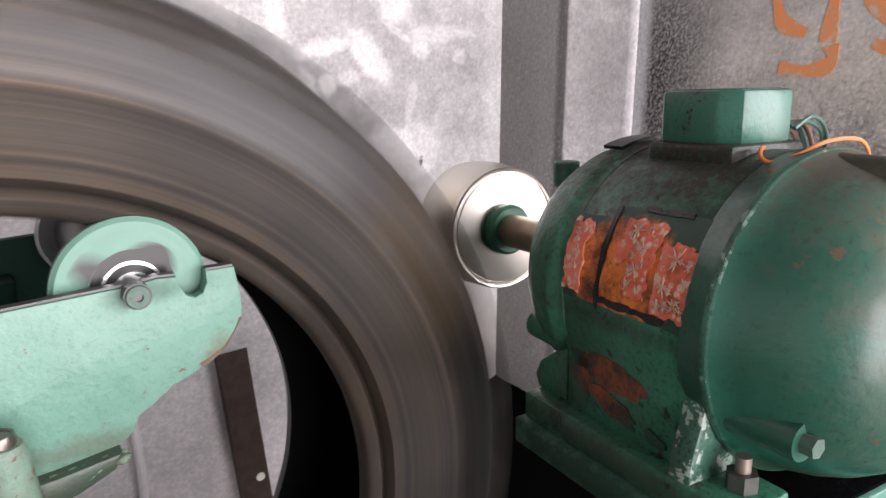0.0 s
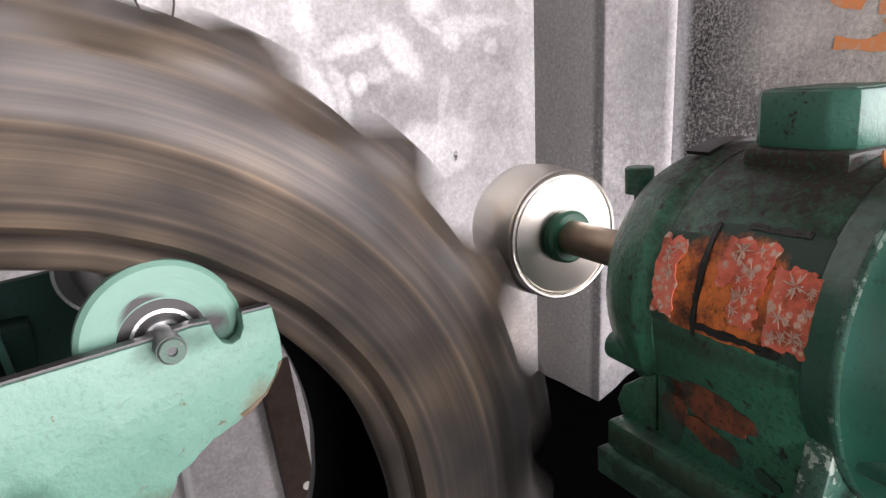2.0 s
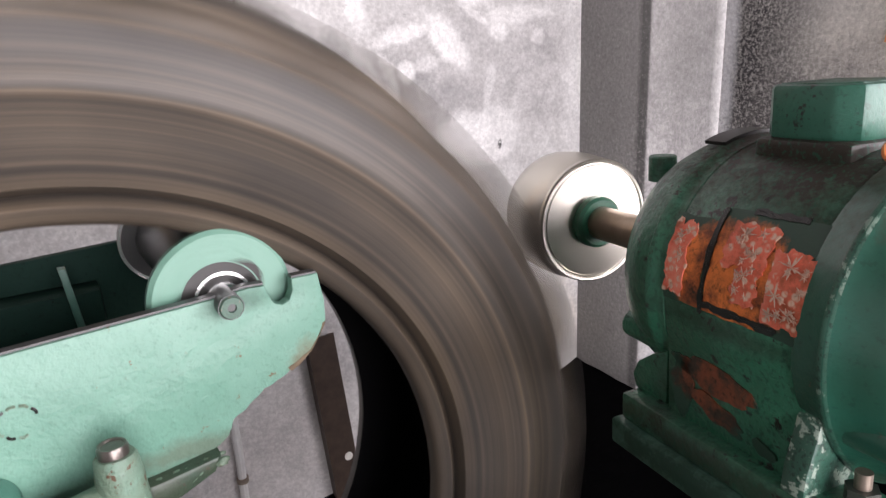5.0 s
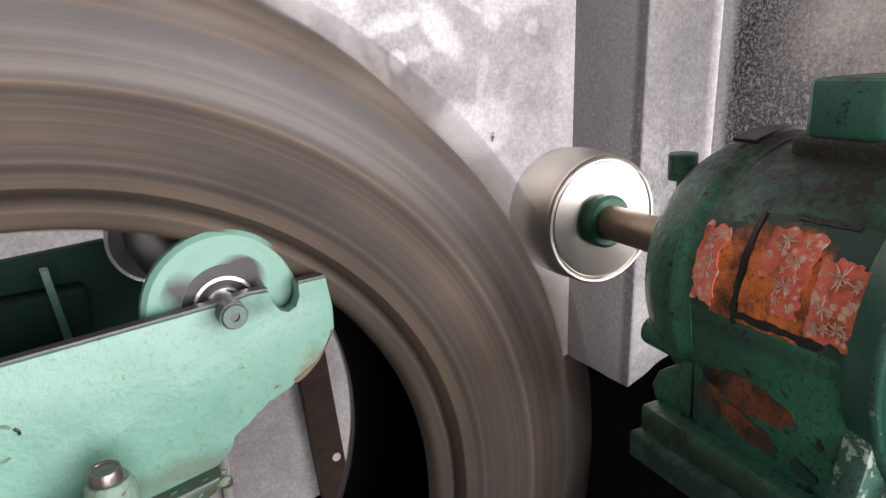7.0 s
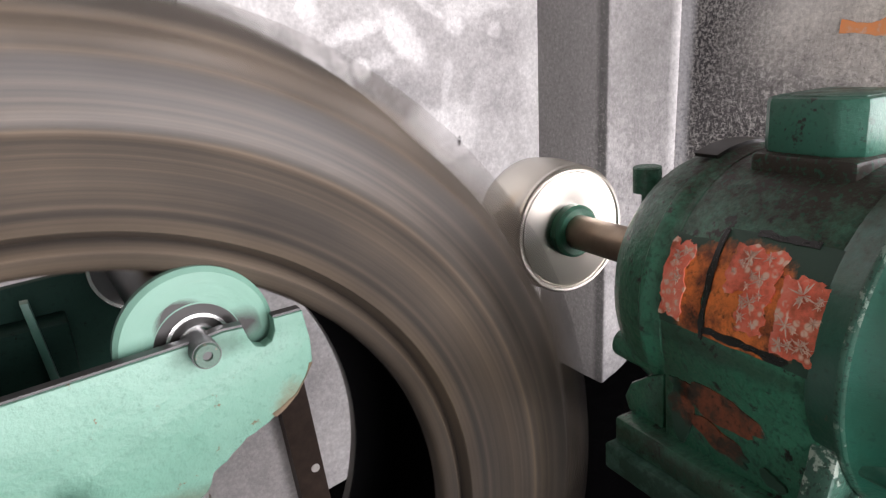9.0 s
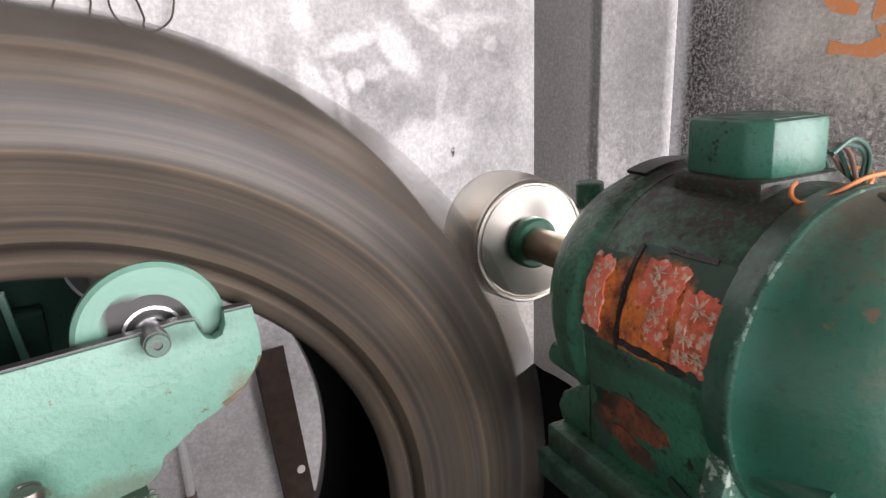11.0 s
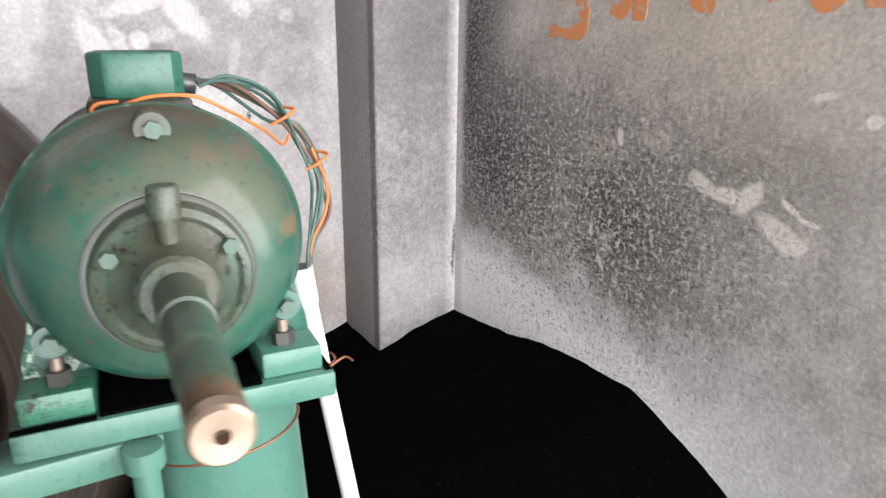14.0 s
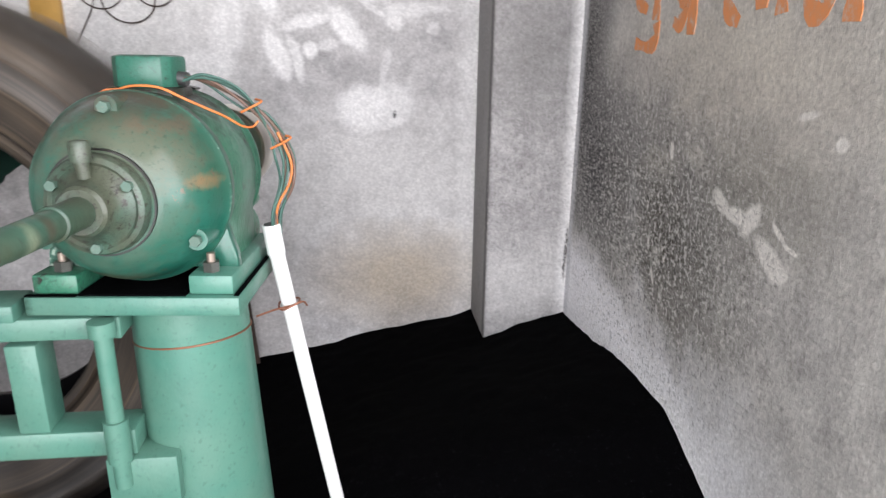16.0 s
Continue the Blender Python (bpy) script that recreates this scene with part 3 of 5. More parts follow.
def box(bm, x0, x1, y0, y1, z0, z1, bevel=0.0, seg=2):
    vs = bmesh.ops.create_cube(bm, size=1.0)["verts"]
    for v in vs:
        v.co = Vector((x0 + (v.co.x + 0.5) * (x1 - x0), y0 + (v.co.y + 0.5) * (y1 - y0), z0 + (v.co.z + 0.5) * (z1 - z0)))
    if bevel:
        es = list({e for v in vs for e in v.link_edges})
        bmesh.ops.bevel(bm, geom=es, offset=bevel, segments=seg, affect='EDGES', profile=0.5)
    return bm


def lathe(bm, prof, centre=(0, 0, 0), axis='y', seg=48, closed=False):
    """Turns a profile of (radius, along) about an axis."""
    rings = []
    for r, s in prof:
        ring = []
        for k in range(seg):
            a = 2 * math.pi * k / seg
            u, v = r * math.cos(a), r * math.sin(a)
            p = {'y': (u, s, v), 'z': (u, v, s), 'x': (s, u, v)}[axis]
            ring.append(bm.verts.new(Vector(p) + Vector(centre)))
        rings.append(ring)
    pairs = list(zip(rings, rings[1:])) + ([(rings[-1], rings[0])] if closed else [])
    for a, b in pairs:
        for k in range(seg):
            j = (k + 1) % seg
            bm.faces.new((a[k], a[j], b[j], b[k]))
    if not closed:
        for ring in (rings[0], rings[-1]):
            bm.faces.new(ring)
    bmesh.ops.recalc_face_normals(bm, faces=bm.faces)
    return bm


def rod(bm, a, b, r, seg=16, r2=None):
    a, b = Vector(a), Vector(b)
    d = (b - a).normalized()
    u = d.orthogonal().normalized()
    w = d.cross(u)
    rings = []
    for p, rr in ((a, r), (b, r if r2 is None else r2)):
        rings.append([bm.verts.new(p + rr * (math.cos(2 * math.pi * k / seg) * u + math.sin(2 * math.pi * k / seg) * w)) for k in range(seg)])
    for k in range(seg):
        j = (k + 1) % seg
        bm.faces.new((rings[0][k], rings[0][j], rings[1][j], rings[1][k]))
    bm.faces.new(rings[0])
    bm.faces.new(rings[1])
    bmesh.ops.recalc_face_normals(bm, faces=bm.faces)
    return bm


def smooth_line(pts, n=8):
    out = []
    p = [Vector(q) for q in pts]
    p = [p[0] * 2 - p[1]] + p + [p[-1] * 2 - p[-2]]
    for i in range(1, len(p) - 2):
        for k in range(n):
            t = k / n
            a, b, c, d = p[i - 1:i + 3]
            out.append(0.5 * (2 * b + (c - a) * t + (2 * a - 5 * b + 4 * c - d) * t * t + (3 * b - a - 3 * c + d) * t ** 3))
    out.append(p[-2])
    return out


def tube(bm, pts, r, seg=8, n=8):
    line = smooth_line(pts, n)
    rings, u = [], None
    for i, p in enumerate(line):
        d = (line[min(i + 1, len(line) - 1)] - line[max(i - 1, 0)]).normalized()
        u = (u - d * u.dot(d)).normalized() if u else d.orthogonal().normalized()
        w = d.cross(u)
        rings.append([bm.verts.new(p + r * (math.cos(2 * math.pi * k / seg) * u + math.sin(2 * math.pi * k / seg) * w)) for k in range(seg)])
    for a, b in zip(rings, rings[1:]):
        for k in range(seg):
            j = (k + 1) % seg
            bm.faces.new((a[k], a[j], b[j], b[k]))
    bm.faces.new(rings[0])
    bm.faces.new(rings[-1])
    bmesh.ops.recalc_face_normals(bm, faces=bm.faces)
    return bm


def slab(bm, poly, s0, s1, axis='y', bevel=0.0):
    """A plate: an outline in the two other axes, between s0 and s1 along the axis."""
    def at(p, s):
        return {'y': (p[0], s, p[1]), 'x': (s, p[0], p[1]), 'z': (p[0], p[1], s)}[axis]
    lo = [bm.verts.new(at(p, s0)) for p in poly]
    hi = [bm.verts.new(at(p, s1)) for p in poly]
    faces = [bm.faces.new(lo), bm.faces.new(hi)]
    for k in range(len(poly)):
        j = (k + 1) % len(poly)
        faces.append(bm.faces.new((lo[k], lo[j], hi[j], hi[k])))
    bmesh.ops.recalc_face_normals(bm, faces=faces)
    if bevel:
        es = [e for f in faces[:2] for e in f.edges]
        bmesh.ops.bevel(bm, geom=list(set(es)), offset=bevel, segments=2, affect='EDGES', profile=0.5)
    return bm


def hexnut(bm, a, b, r):
    return rod(bm, a, b, r, 6)


def link(name, bm, material, angle=35):
    me = bpy.data.meshes.new(name)
    bm.to_mesh(me)
    bm.free()
    me.materials.append(material)
    for p in me.polygons:
        p.use_smooth = True
    me.set_sharp_from_angle(angle=radians(angle))
    return new(name, me)


def part(name, bm, material, parent, label="", angle=35):
    ob = link(name, bm, material, angle)
    ob.parent = parent
    if label:
        tagged(ob, label)
    return ob


def thing(name, label, category, place=(0, 0, 0), group=""):
    ob = new(name)
    ob.empty_display_size = 0.1
    ob.location = place
    return tagged(ob, label, category, group)


def rough_up(bm, amount, scale):
    for v in bm.verts:
        v.co += noise.noise_vector(v.co * scale) * amount


# ---- the room ----
XR, YB, PX, PY, TOP = 1.543, 1.530, 1.277, 1.272, 3.2

tagged(link("floor", box(bm_new(), -3.2, 1.75, -2.8, 1.75, -0.12, 0.0), FLOOR), "dark concrete workshop floor blackened by rubber dust", "floor", kind="structure")
tagged(link("ceiling", box(bm_new(), -3.2, 1.75, -2.8, 1.75, TOP, TOP + 0.12), CONCRETE), "grey sooty workshop ceiling", "ceiling", kind="structure")
tagged(link("wall_north", box(bm_new(), -3.2, XR + 0.2, YB, YB + 0.2, 0.0, TOP), WALL_BACK), "grey cement wall with whitewash blotches", "wall", kind="structure")
tagged(link("wall_east", box(bm_new(), XR, XR + 0.2, -0.16, YB, 0.0, TOP), WALL_SIDE), "grey cement wall spattered with black soot", "wall", kind="structure")
lintel = bm_new()
box(lintel, XR, XR + 0.2, -2.8, -0.16, 2.6, TOP)
box(lintel, XR, XR + 0.2, -2.8, -2.55, 0.0, 2.6)
# unseen low wall, added to keep low light off the tyre
box(lintel, XR, XR + 0.2, -2.55, -0.16, 0.0, 0.90)
tagged(link("opening_surround", lintel, CONCRETE), "plain cement surround of a wide opening over an added unseen low wall", "wall", kind="structure")
tagged(link("wall_west", box(bm_new(), -3.4, -3.2, -2.8, YB + 0.2, 0.0, TOP), BOUNCE_PALE), "plain unseen wall, made pale to bounce light", "wall", kind="structure")
front = bm_new()
box(front, -3.2, -0.75, -2.8, -2.62, 0, TOP)
box(front, 1.45, 1.54, -2.8, -2.62, 0, TOP)
box(front, -0.75, 1.45, -2.8, -2.62, 2.65, TOP)
tagged(link("wall_south", front, CONCRETE), "grey cement wall with a wide open shop front", "wall", kind="structure")
tagged(link("ground", box(bm_new(), -60, 60, -80, 60, -0.3, -0.125), CONCRETE), "dusty concrete ground outside the shop", "ground", kind="structure")

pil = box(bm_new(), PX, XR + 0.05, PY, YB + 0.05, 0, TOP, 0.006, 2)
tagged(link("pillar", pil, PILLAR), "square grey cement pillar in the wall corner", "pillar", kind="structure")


# hand-painted word in orange brush strokes, high on the side wall: strokes of (along the wall, height), y falls to the right
def brush(strokes, width):
    bm = bm_new()
    for si, s in enumerate(strokes):
        dx = 0.0005 * si
        line = smooth_line([(0, a, b) for a, b in s], 8)
        lo, hi = [], []
        for i, p in enumerate(line):
            d = (line[min(i + 1, len(line) - 1)] - line[max(i - 1, 0)]).normalized()
            nn = Vector((0, -d.z, d.y)) * width * (0.36 + 0.10 * math.sin(i * 0.45 + si) + 0.02 * math.sin(i * 2.3))
            for lst, q in ((lo, p - nn), (hi, p + nn)):
                lst.append((bm.verts.new((XR - 0.0012 - dx, q.y, q.z)), bm.verts.new((XR + 0.002, q.y, q.z))))
        for i in range(len(line) - 1):
            for a, b in ((lo[i][0], hi[i][0]), ):
                bm.faces.new((a, b, hi[i + 1][0], lo[i + 1][0]))
            bm.faces.new((lo[i][0], lo[i + 1][0], lo[i + 1][1], lo[i][1]))
            bm.faces.new((hi[i][0], hi[i][1], hi[i + 1][1], hi[i + 1][0]))
    bmesh.ops.recalc_face_normals(bm, faces=bm.faces)
    return bm


letters = [
    [[(0.886, 1.62), (0.884, 1.545), (0.866, 1.492), (0.81, 1.466)], [(0.755, 1.62), (0.757, 1.54), (0.762, 1.445)], [(0.752, 1.440), (0.747, 1.408), (0.782, 1.388), (0.862, 1.394)]],
    [[(0.690, 1.55), (0.665, 1.50), (0.640, 1.486), (0.617, 1.468), (0.640, 1.436), (0.670, 1.440)], [(0.640, 1.486), (0.600, 1.500)], [(0.592, 1.62), (0.588, 1.50), (0.587, 1.415)]],
    [[(0.478, 1.59), (0.466, 1.50), (0.452, 1.456), (0.412, 1.435)], [(0.470, 1.497), (0.432, 1.527), (0.393, 1.495), (0.363, 1.528)], [(0.360, 1.60), (0.353, 1.52), (0.347, 1.455)]],
    [[(0.306, 1.60), (0.300, 1.50), (0.291, 1.446)]],
    [[(0.245, 1.57), (0.236, 1.486), (0.215, 1.446), (0.184, 1.453), (0.180, 1.50), (0.205, 1.520)], [(0.127, 1.60), (0.129, 1.50), (0.129, 1.432)]],
]
for st in letters:
    tagged(link("wall_lettering", brush(st, 0.040), ORANGE), "faded orange brush-painted letter on cement wall", "lettering", "painted word", "structure")

# small things on the back wall
bar = thing("angle_iron", "rusty brown angle iron leaning on the wall with a bolt hole", "iron bar", (0.455, YB, 0))
bb = bm_new()
slab(bb, [(-0.048, 0.745), (0.022, 0.75), (0.085, 0.0), (0.012, 0.0)], -0.040, -0.034)
slab(bb, [(-0.048, 0.745), (-0.042, 0.745), (0.018, 0.0), (0.012, 0.0)], -0.034, -0.002)
part("angle", bb, RUST, bar)
part("hole_plate", rod(bm_new(), (0.030, -0.043, 0.40), (0.030, -0.0395, 0.40), 0.011, 20), PATCH, bar, "pale bolt hole in rusty iron")
con = thing("conduit", "thin grey conduit clipped to the wall", "conduit", (0, YB, 0))
part("tube", tube(bm_new(), [(0.208, -0.012, 0.66), (0.216, -0.012, 0.586), (0.219, -0.012, 0.47), (0.218, -0.012, 0.36), (0.22, -0.012, 0.0)], 0.011, 10), GREYPIPE, con)
part("clip", rod(bm_new(), (0.219, -0.012, 0.420), (0.219, -0.012, 0.407), 0.0145, 12), BOLT, con)
cabs = thing("hanging_wire", "loops of thin dark wire hanging on the wall", "wire", (0, YB, 0))
for k, (x, z, r) in enumerate(((0.125, 1.535, 0.070), (0.205, 1.505, 0.080), (0.285, 1.535, 0.060))):
    part("loop", tube(bm_new(), [(x + r * math.cos(a), -0.012 - 0.004 * k, z + r * 0.95 * math.sin(a)) for a in [6.28 * i / 10 for i in range(11)]], 0.0022, 6, 5), RUST, cabs)
part("tail", tube(bm_new(), [(0.115, -0.01, 1.53), (0.095, -0.01, 1.47), (0.075, -0.01, 1.43), (0.04, -0.01, 1.37)], 0.002, 6), RUST, cabs)
ochre = thing("switchboard", "narrow ochre painted board fixed on the wall", "board", (0, YB, 0))
part("board", box(bm_new(), -0.075, 0.010, -0.03, 0.0, 1.36, 2.1, 0.004), OCHRE, ochre)

# ---- black dust heap ----
def heap_height(x, y):
    hw = np.interp(y, [-1.2, -0.5, 0.0, 0.19, 0.29, 0.38, 0.5, 0.7, 1.03, 1.26, 1.53], [0.03, 0.16, 0.40, 0.50, 0.545, 0.585, 0.625, 0.622, 0.565, 0.545, 0.53])
    d = XR - x
    h = hw - 0.30 * d
    hb = np.interp(x, [-0.6, 0.0, 0.5, 0.9, 1.05, 1.22, 1.54], [0.05, 0.18, 0.285, 0.365, 0.398, 0.428, 0.53])
    w = min(1.0, max(0.0, (YB - y) / 0.45))
    h = h * w + hb * (1 - w)
    h *= min(1.0, max(0.0, (x + 1.0) / 1.1))
    return max(0.004, h + 0.010 * noise.noise(Vector((x * 6, y * 6, 0))) + 0.005 * noise.noise(Vector((x * 22, y * 22, 3))))


hb_ = bm_new()
nx, ny = 190, 190
grid = []
for i in range(nx + 1):
    x = -1.1 + (XR + 1.1) * i / nx
    row = []
    for j in range(ny + 1):
        y = -1.3 + (YB + 1.3) * j / ny
        row.append(hb_.verts.new((x, y, heap_height(x, y))))
    grid.append(row)
for i in range(nx):
    for j in range(ny):
        hb_.faces.new((grid[i][j], grid[i + 1][j], grid[i + 1][j + 1], grid[i][j + 1]))
heap = tagged(link("dust_heap", hb_, DUST, 180), "heap of black rubber buffing dust against the walls", "dust heap", kind="stuff")

# ---- motor stand ----
AX, AZ = 0.576, 1.188
SET = pose(AX, 0.34, AZ, -2.2, 0, -5.0)
stand = thing("motor_stand", "sea-green painted steel pedestal with a flat top plate", "stand", (0.612, 0.30, 0))
def sbox(x0, x1, y0, y1, z0, z1, bevel=0.003):
    return box(bm_new(), x0 - 0.612, x1 - 0.612, y0 - 0.30, y1 - 0.30, z0, z1, bevel)
column = lathe(bm_new(), [(0.0, 0.0), (0.114, 0.0), (0.102, 0.5), (0.088, 1.020)], (0, 0, 0), 'z', 56)
for v in column.verts:
    v.co.x += (1.02 - v.co.z) * 0.026
part("column", column, STAND, stand, "slightly leaning sea-green column")
part("base_flange", lathe(bm_new(), [(0.0, 0.0), (0.17, 0.0), (0.17, 0.018), (0.0, 0.018)], (0.0265, 0, 0), 'z', 40), STAND, stand)
plate = part("top_plate", box(bm_new(), -0.150, 0.152, -0.147, 0.128, -0.175, -0.1470, 0.003), PLATE, stand)
plate.matrix_basis = pose(-0.612, -0.30, 0) @ SET
part("binding_wire", tube(bm_new(), [(0.0025 + 0.0905 * math.cos(a), 0.0905 * math.sin(a), 0.945 + 0.012 * math.sin(a * 1.0 + 2.6)) for a in [6.2832 * i / 24 for i in range(25)]], 0.0016, 6, 3), COPPER, stand, "thin rusty binding wire")
part("cross_rail", sbox(0.05, 0.540, 0.197, 0.262, 0.980, 1.014), STAND, stand)
part("cross_rail", sbox(0.05, 0.540, 0.197, 0.262, 0.785, 0.828), STAND, stand)
part("post", sbox(0.374, 0.418, 0.200, 0.258, 0.828, 0.972), STAND, stand)
part("post", sbox(0.06, 0.11, 0.200, 0.258, 0.0, 0.972), STAND, stand)
part("adjusting_rod", rod(bm_new(), (0.519 - 0.612, 0.185 - 0.30, 0.74), (0.519 - 0.612, 0.185 - 0.30, 1.012), 0.0130, 16), STAND, stand)
part("rod_collar", rod(bm_new(), (0.519 - 0.612, 0.185 - 0.30, 0.992), (0.519 - 0.612, 0.185 - 0.30, 1.014), 0.019, 20), STAND, stand)
part("rod_collar", rod(bm_new(), (0.519 - 0.612, 0.185 - 0.30, 0.785), (0.519 - 0.612, 0.185 - 0.30, 0.855), 0.018, 20), STAND, stand)
part("bracket", sbox(0.495, 0.60, 0.185, 0.25, 0.70, 0.785), STAND, stand)
part("side_plate", sbox(0.10, 0.400, 0.192, 0.262, 1.011, 1.037), STAND, stand)

# thin black sheet on the plate, between and beside the feet
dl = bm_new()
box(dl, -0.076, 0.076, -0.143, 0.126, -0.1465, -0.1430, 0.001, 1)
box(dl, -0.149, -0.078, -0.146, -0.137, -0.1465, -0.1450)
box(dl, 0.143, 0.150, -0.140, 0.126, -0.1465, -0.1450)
layer = tagged(link("black_layer", dl, DUST), "thin black sheet lying on the plate under the motor", "dust", kind="stuff")
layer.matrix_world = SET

# ---- motor ----
motor = thing("electric_motor", "dark green electric motor with worn orange primer on its side", "motor", (AX, 0.34, AZ))
motor.rotation_euler = (radians(-2.2), 0, radians(-5.0))
OY = 0.34
def my(y):
    return y - OY

# body: round above, flat-sided below, between a front and a rear casting
outline = [(0.134 * math.cos(a), 0.134 * math.sin(a)) for a in [math.pi * k / 28 for k in range(29)]]
outline += [(-0.131, -0.030), (-0.126, -0.050), (-0.124, -0.119), (0.124, -0.119), (0.126, -0.050), (0.131, -0.030)]
body = slab(bm_new(), outline, my(0.262), my(0.414), 'y', 0.003)
part("body", body, MOTOR, motor, "dark green body blackened by oil, with shade painted below the primer")
part("rear_ring", lathe(bm_new(), [(0.10, my(0.410)), (0.132, my(0.410)), (0.1345, my(0.413)), (0.1345, my(0.424)), (0.1365, my(0.427)), (0.1365, my(0.436)), (0.133, my(0.440)), (0.10, my(0.440))], seg=64), MOTOR, motor)
part("rear_bell", lathe(bm_new(), [(0.0, my(0.438)), (0.1335, my(0.438)), (0.133, my(0.452)), (0.129, my(0.468)), (0.120, my(0.486)), (0.105, my(0.502)), (0.082, my(0.515)), (0.058, my(0.521)), (0.050, my(0.523)), (0.048, my(0.540)), (0.030, my(0.544)), (0.0, my(0.544))], seg=64), MOTOR, motor)
part("front_bell", lathe(bm_new(), [(0.10, my(0.275)), (0.1335, my(0.275)), (0.1362, my(0.269)), (0.1366, my(0.2525)), (0.1384, my(0.2495)), (0.1384, my(0.2455)), (0.1362, my(0.2420)), (0.1325, my(0.2370)), (0.1285, my(0.2240)), (0.1235, my(0.2050)), (0.1155, my(0.1860)), (0.1035, my(0.1680)), (0.0900, my(0.1540)), (0.0760, my(0.1460)), (0.0695, my(0.1445)), (0.0680, my(0.1390)), (0.0, my(0.1385))], seg=88), BELL, motor, "domed green front cover")
part("rim_highlight", lathe(bm_new(), [(0.1350, my(0.2415)), (0.1376, my(0.2435)), (0.1390, my(0.2475)), (0.1384, my(0.2500)), (0.1366, my(0.2480))], seg=88, closed=True), RIM, motor, "pale highlight and scuffs painted along the cover's rim")
part("bearing_cover", lathe(bm_new(), [(0.0, my(0.140)), (0.0640, my(0.140)), (0.0658, my(0.135)), (0.0650, my(0.126)), (0.0625, my(0.121)), (0.056, my(0.118)), (0.052, my(0.121)), (0.040, my(0.112)), (0.034, my(0.100)), (0.032, my(0.086)), (0.028, my(0.082)), (0.0, my(0.082))], seg=56), GRIMY, motor, "oily grey-green bearing cover")
part("dark_groove", lathe(bm_new(), [(0.0652, my(0.146)), (0.0705, my(0.146)), (0.0705, my(0.1392)), (0.0652, my(0.1392))], seg=56, closed=True), OIL, motor)
for a in (30, 150, 270):
    x, z = 0.0535 * math.cos(radians(a)), 0.0535 * math.sin(radians(a))
    part("cover_bolt", hexnut(bm_new(), (x, my(0.121), z), (x, my(0.111), z), 0.0070), PALEBOLT, motor)


def ear(ca, sa, y0, y1, r):
    """A bolt ear on a cover: a round boss with two fillets that run out into the casting."""
    bm = bm_new()
    rod(bm, (r * ca, my(y0), r * sa), (r * ca, my(y1), r * sa), 0.0165, 24, 0.0150)
    u = Vector((-sa, 0, ca))
    c = Vector((r * ca, 0, r * sa))
    for side in (-1, 1):
        tip = c + u * side * 0.030 - Vector((ca, 0, sa)) * 0.010
        q = [c + Vector((ca, 0, sa)) * 0.012 + u * side * 0.006, c - Vector((ca, 0, sa)) * 0.014, tip]
        vs = [[bm.verts.new((p.x, my(y), p.z)) for p in q] for y in (y0, y0 * 0.28 + y1 * 0.72)]
        for k in range(3):
            bm.faces.new((vs[0][k], vs[0][(k + 1) % 3], vs[1][(k + 1) % 3], vs[1][k]))
        bm.faces.new(vs[0])
        bm.faces.new(vs[1])
    bmesh.ops.recalc_face_normals(bm, faces=bm.faces)
    return bm


for a in (90, 210, 330):
    ca, sa = math.cos(radians(a)), math.sin(radians(a))
    part("bell_lug", ear(ca, sa, 0.250, 0.184, 0.1185), BELL, motor)
    part("bell_bolt", hexnut(bm_new(), (0.119 * ca, my(0.186), 0.119 * sa), (0.119 * ca, my(0.1735), 0.119 * sa), 0.0080), PALEBOLT, motor)
    if a > 90:
        part("rear_lug", ear(ca, sa, 0.436, 0.492, 0.1185), MOTOR, motor)
oil = part("oil_cup", rod(bm_new(), (-0.001, my(0.109), 0.038), (-0.002, my(0.106), 0.062), 0.0085, 16), GRIMY, motor)
part("cup_cap", lathe(bm_new(), [(0.0, 0.058), (0.0122, 0.058), (0.0126, 0.062), (0.0126, 0.081), (0.0108, 0.084), (0.0, 0.084)], (-0.002, my(0.106), 0), 'z', 24), GRIMY, oil)
oil2 = part("oil_cup", rod(bm_new(), (-0.036, my(0.528), 0.03), (-0.036, my(0.528), 0.100), 0.006, 14), MOTOR, motor)
part("cup_cap", lathe(bm_new(), [(0.0, 0.082), (0.0150, 0.082), (0.0150, 0.108), (0.0135, 0.1095), (0.0, 0.1095)], (-0.036, my(0.528), 0), 'z', 20), MOTOR, oil2)
# feet, with webs that carry the front casting
for sx in (-1, 1):
    # left foot in darker paint than the lit right one, to hold its shade
    part("foot", box(bm_new(), *sorted((sx * 0.078, sx * 0.142)), my(0.205), my(0.462), -0.1465, -0.1175, 0.004), MOTOR if sx < 0 else STAND, motor)
    for y in (0.228, 0.436):
        part("foot_bolt", rod(bm_new(), (sx * 0.106, my(y), -0.119), (sx * 0.106, my(y), -0.090), 0.0062, 14), BOLT, motor)
        part("foot_nut", hexnut(bm_new(), (sx * 0.106, my(y), -0.1175), (sx * 0.106, my(y), -0.1030), 0.0125), OILNUT, motor)
    part("front_web", slab(bm_new(), [(sx * 0.070, -0.1185), (sx * 0.1395, -0.1185), (sx * 0.1375, -0.098), (sx * 0.129, -0.070), (sx * 0.124, -0.045), (sx * 0.092, -0.082)], my(0.250), my(0.272), 'y', 0.003), WEB if sx < 0 else BELL, motor, "worn green casting web")
    part("rear_web", slab(bm_new(), [(my(0.418), -0.1185), (my(0.464), -0.1185), (my(0.470), -0.105), (my(0.462), -0.088), (my(0.440), -0.072), (my(0.418), -0.06)], *sorted((sx * 0.090, sx * 0.122)), 'x', 0.003), MOTOR, motor)
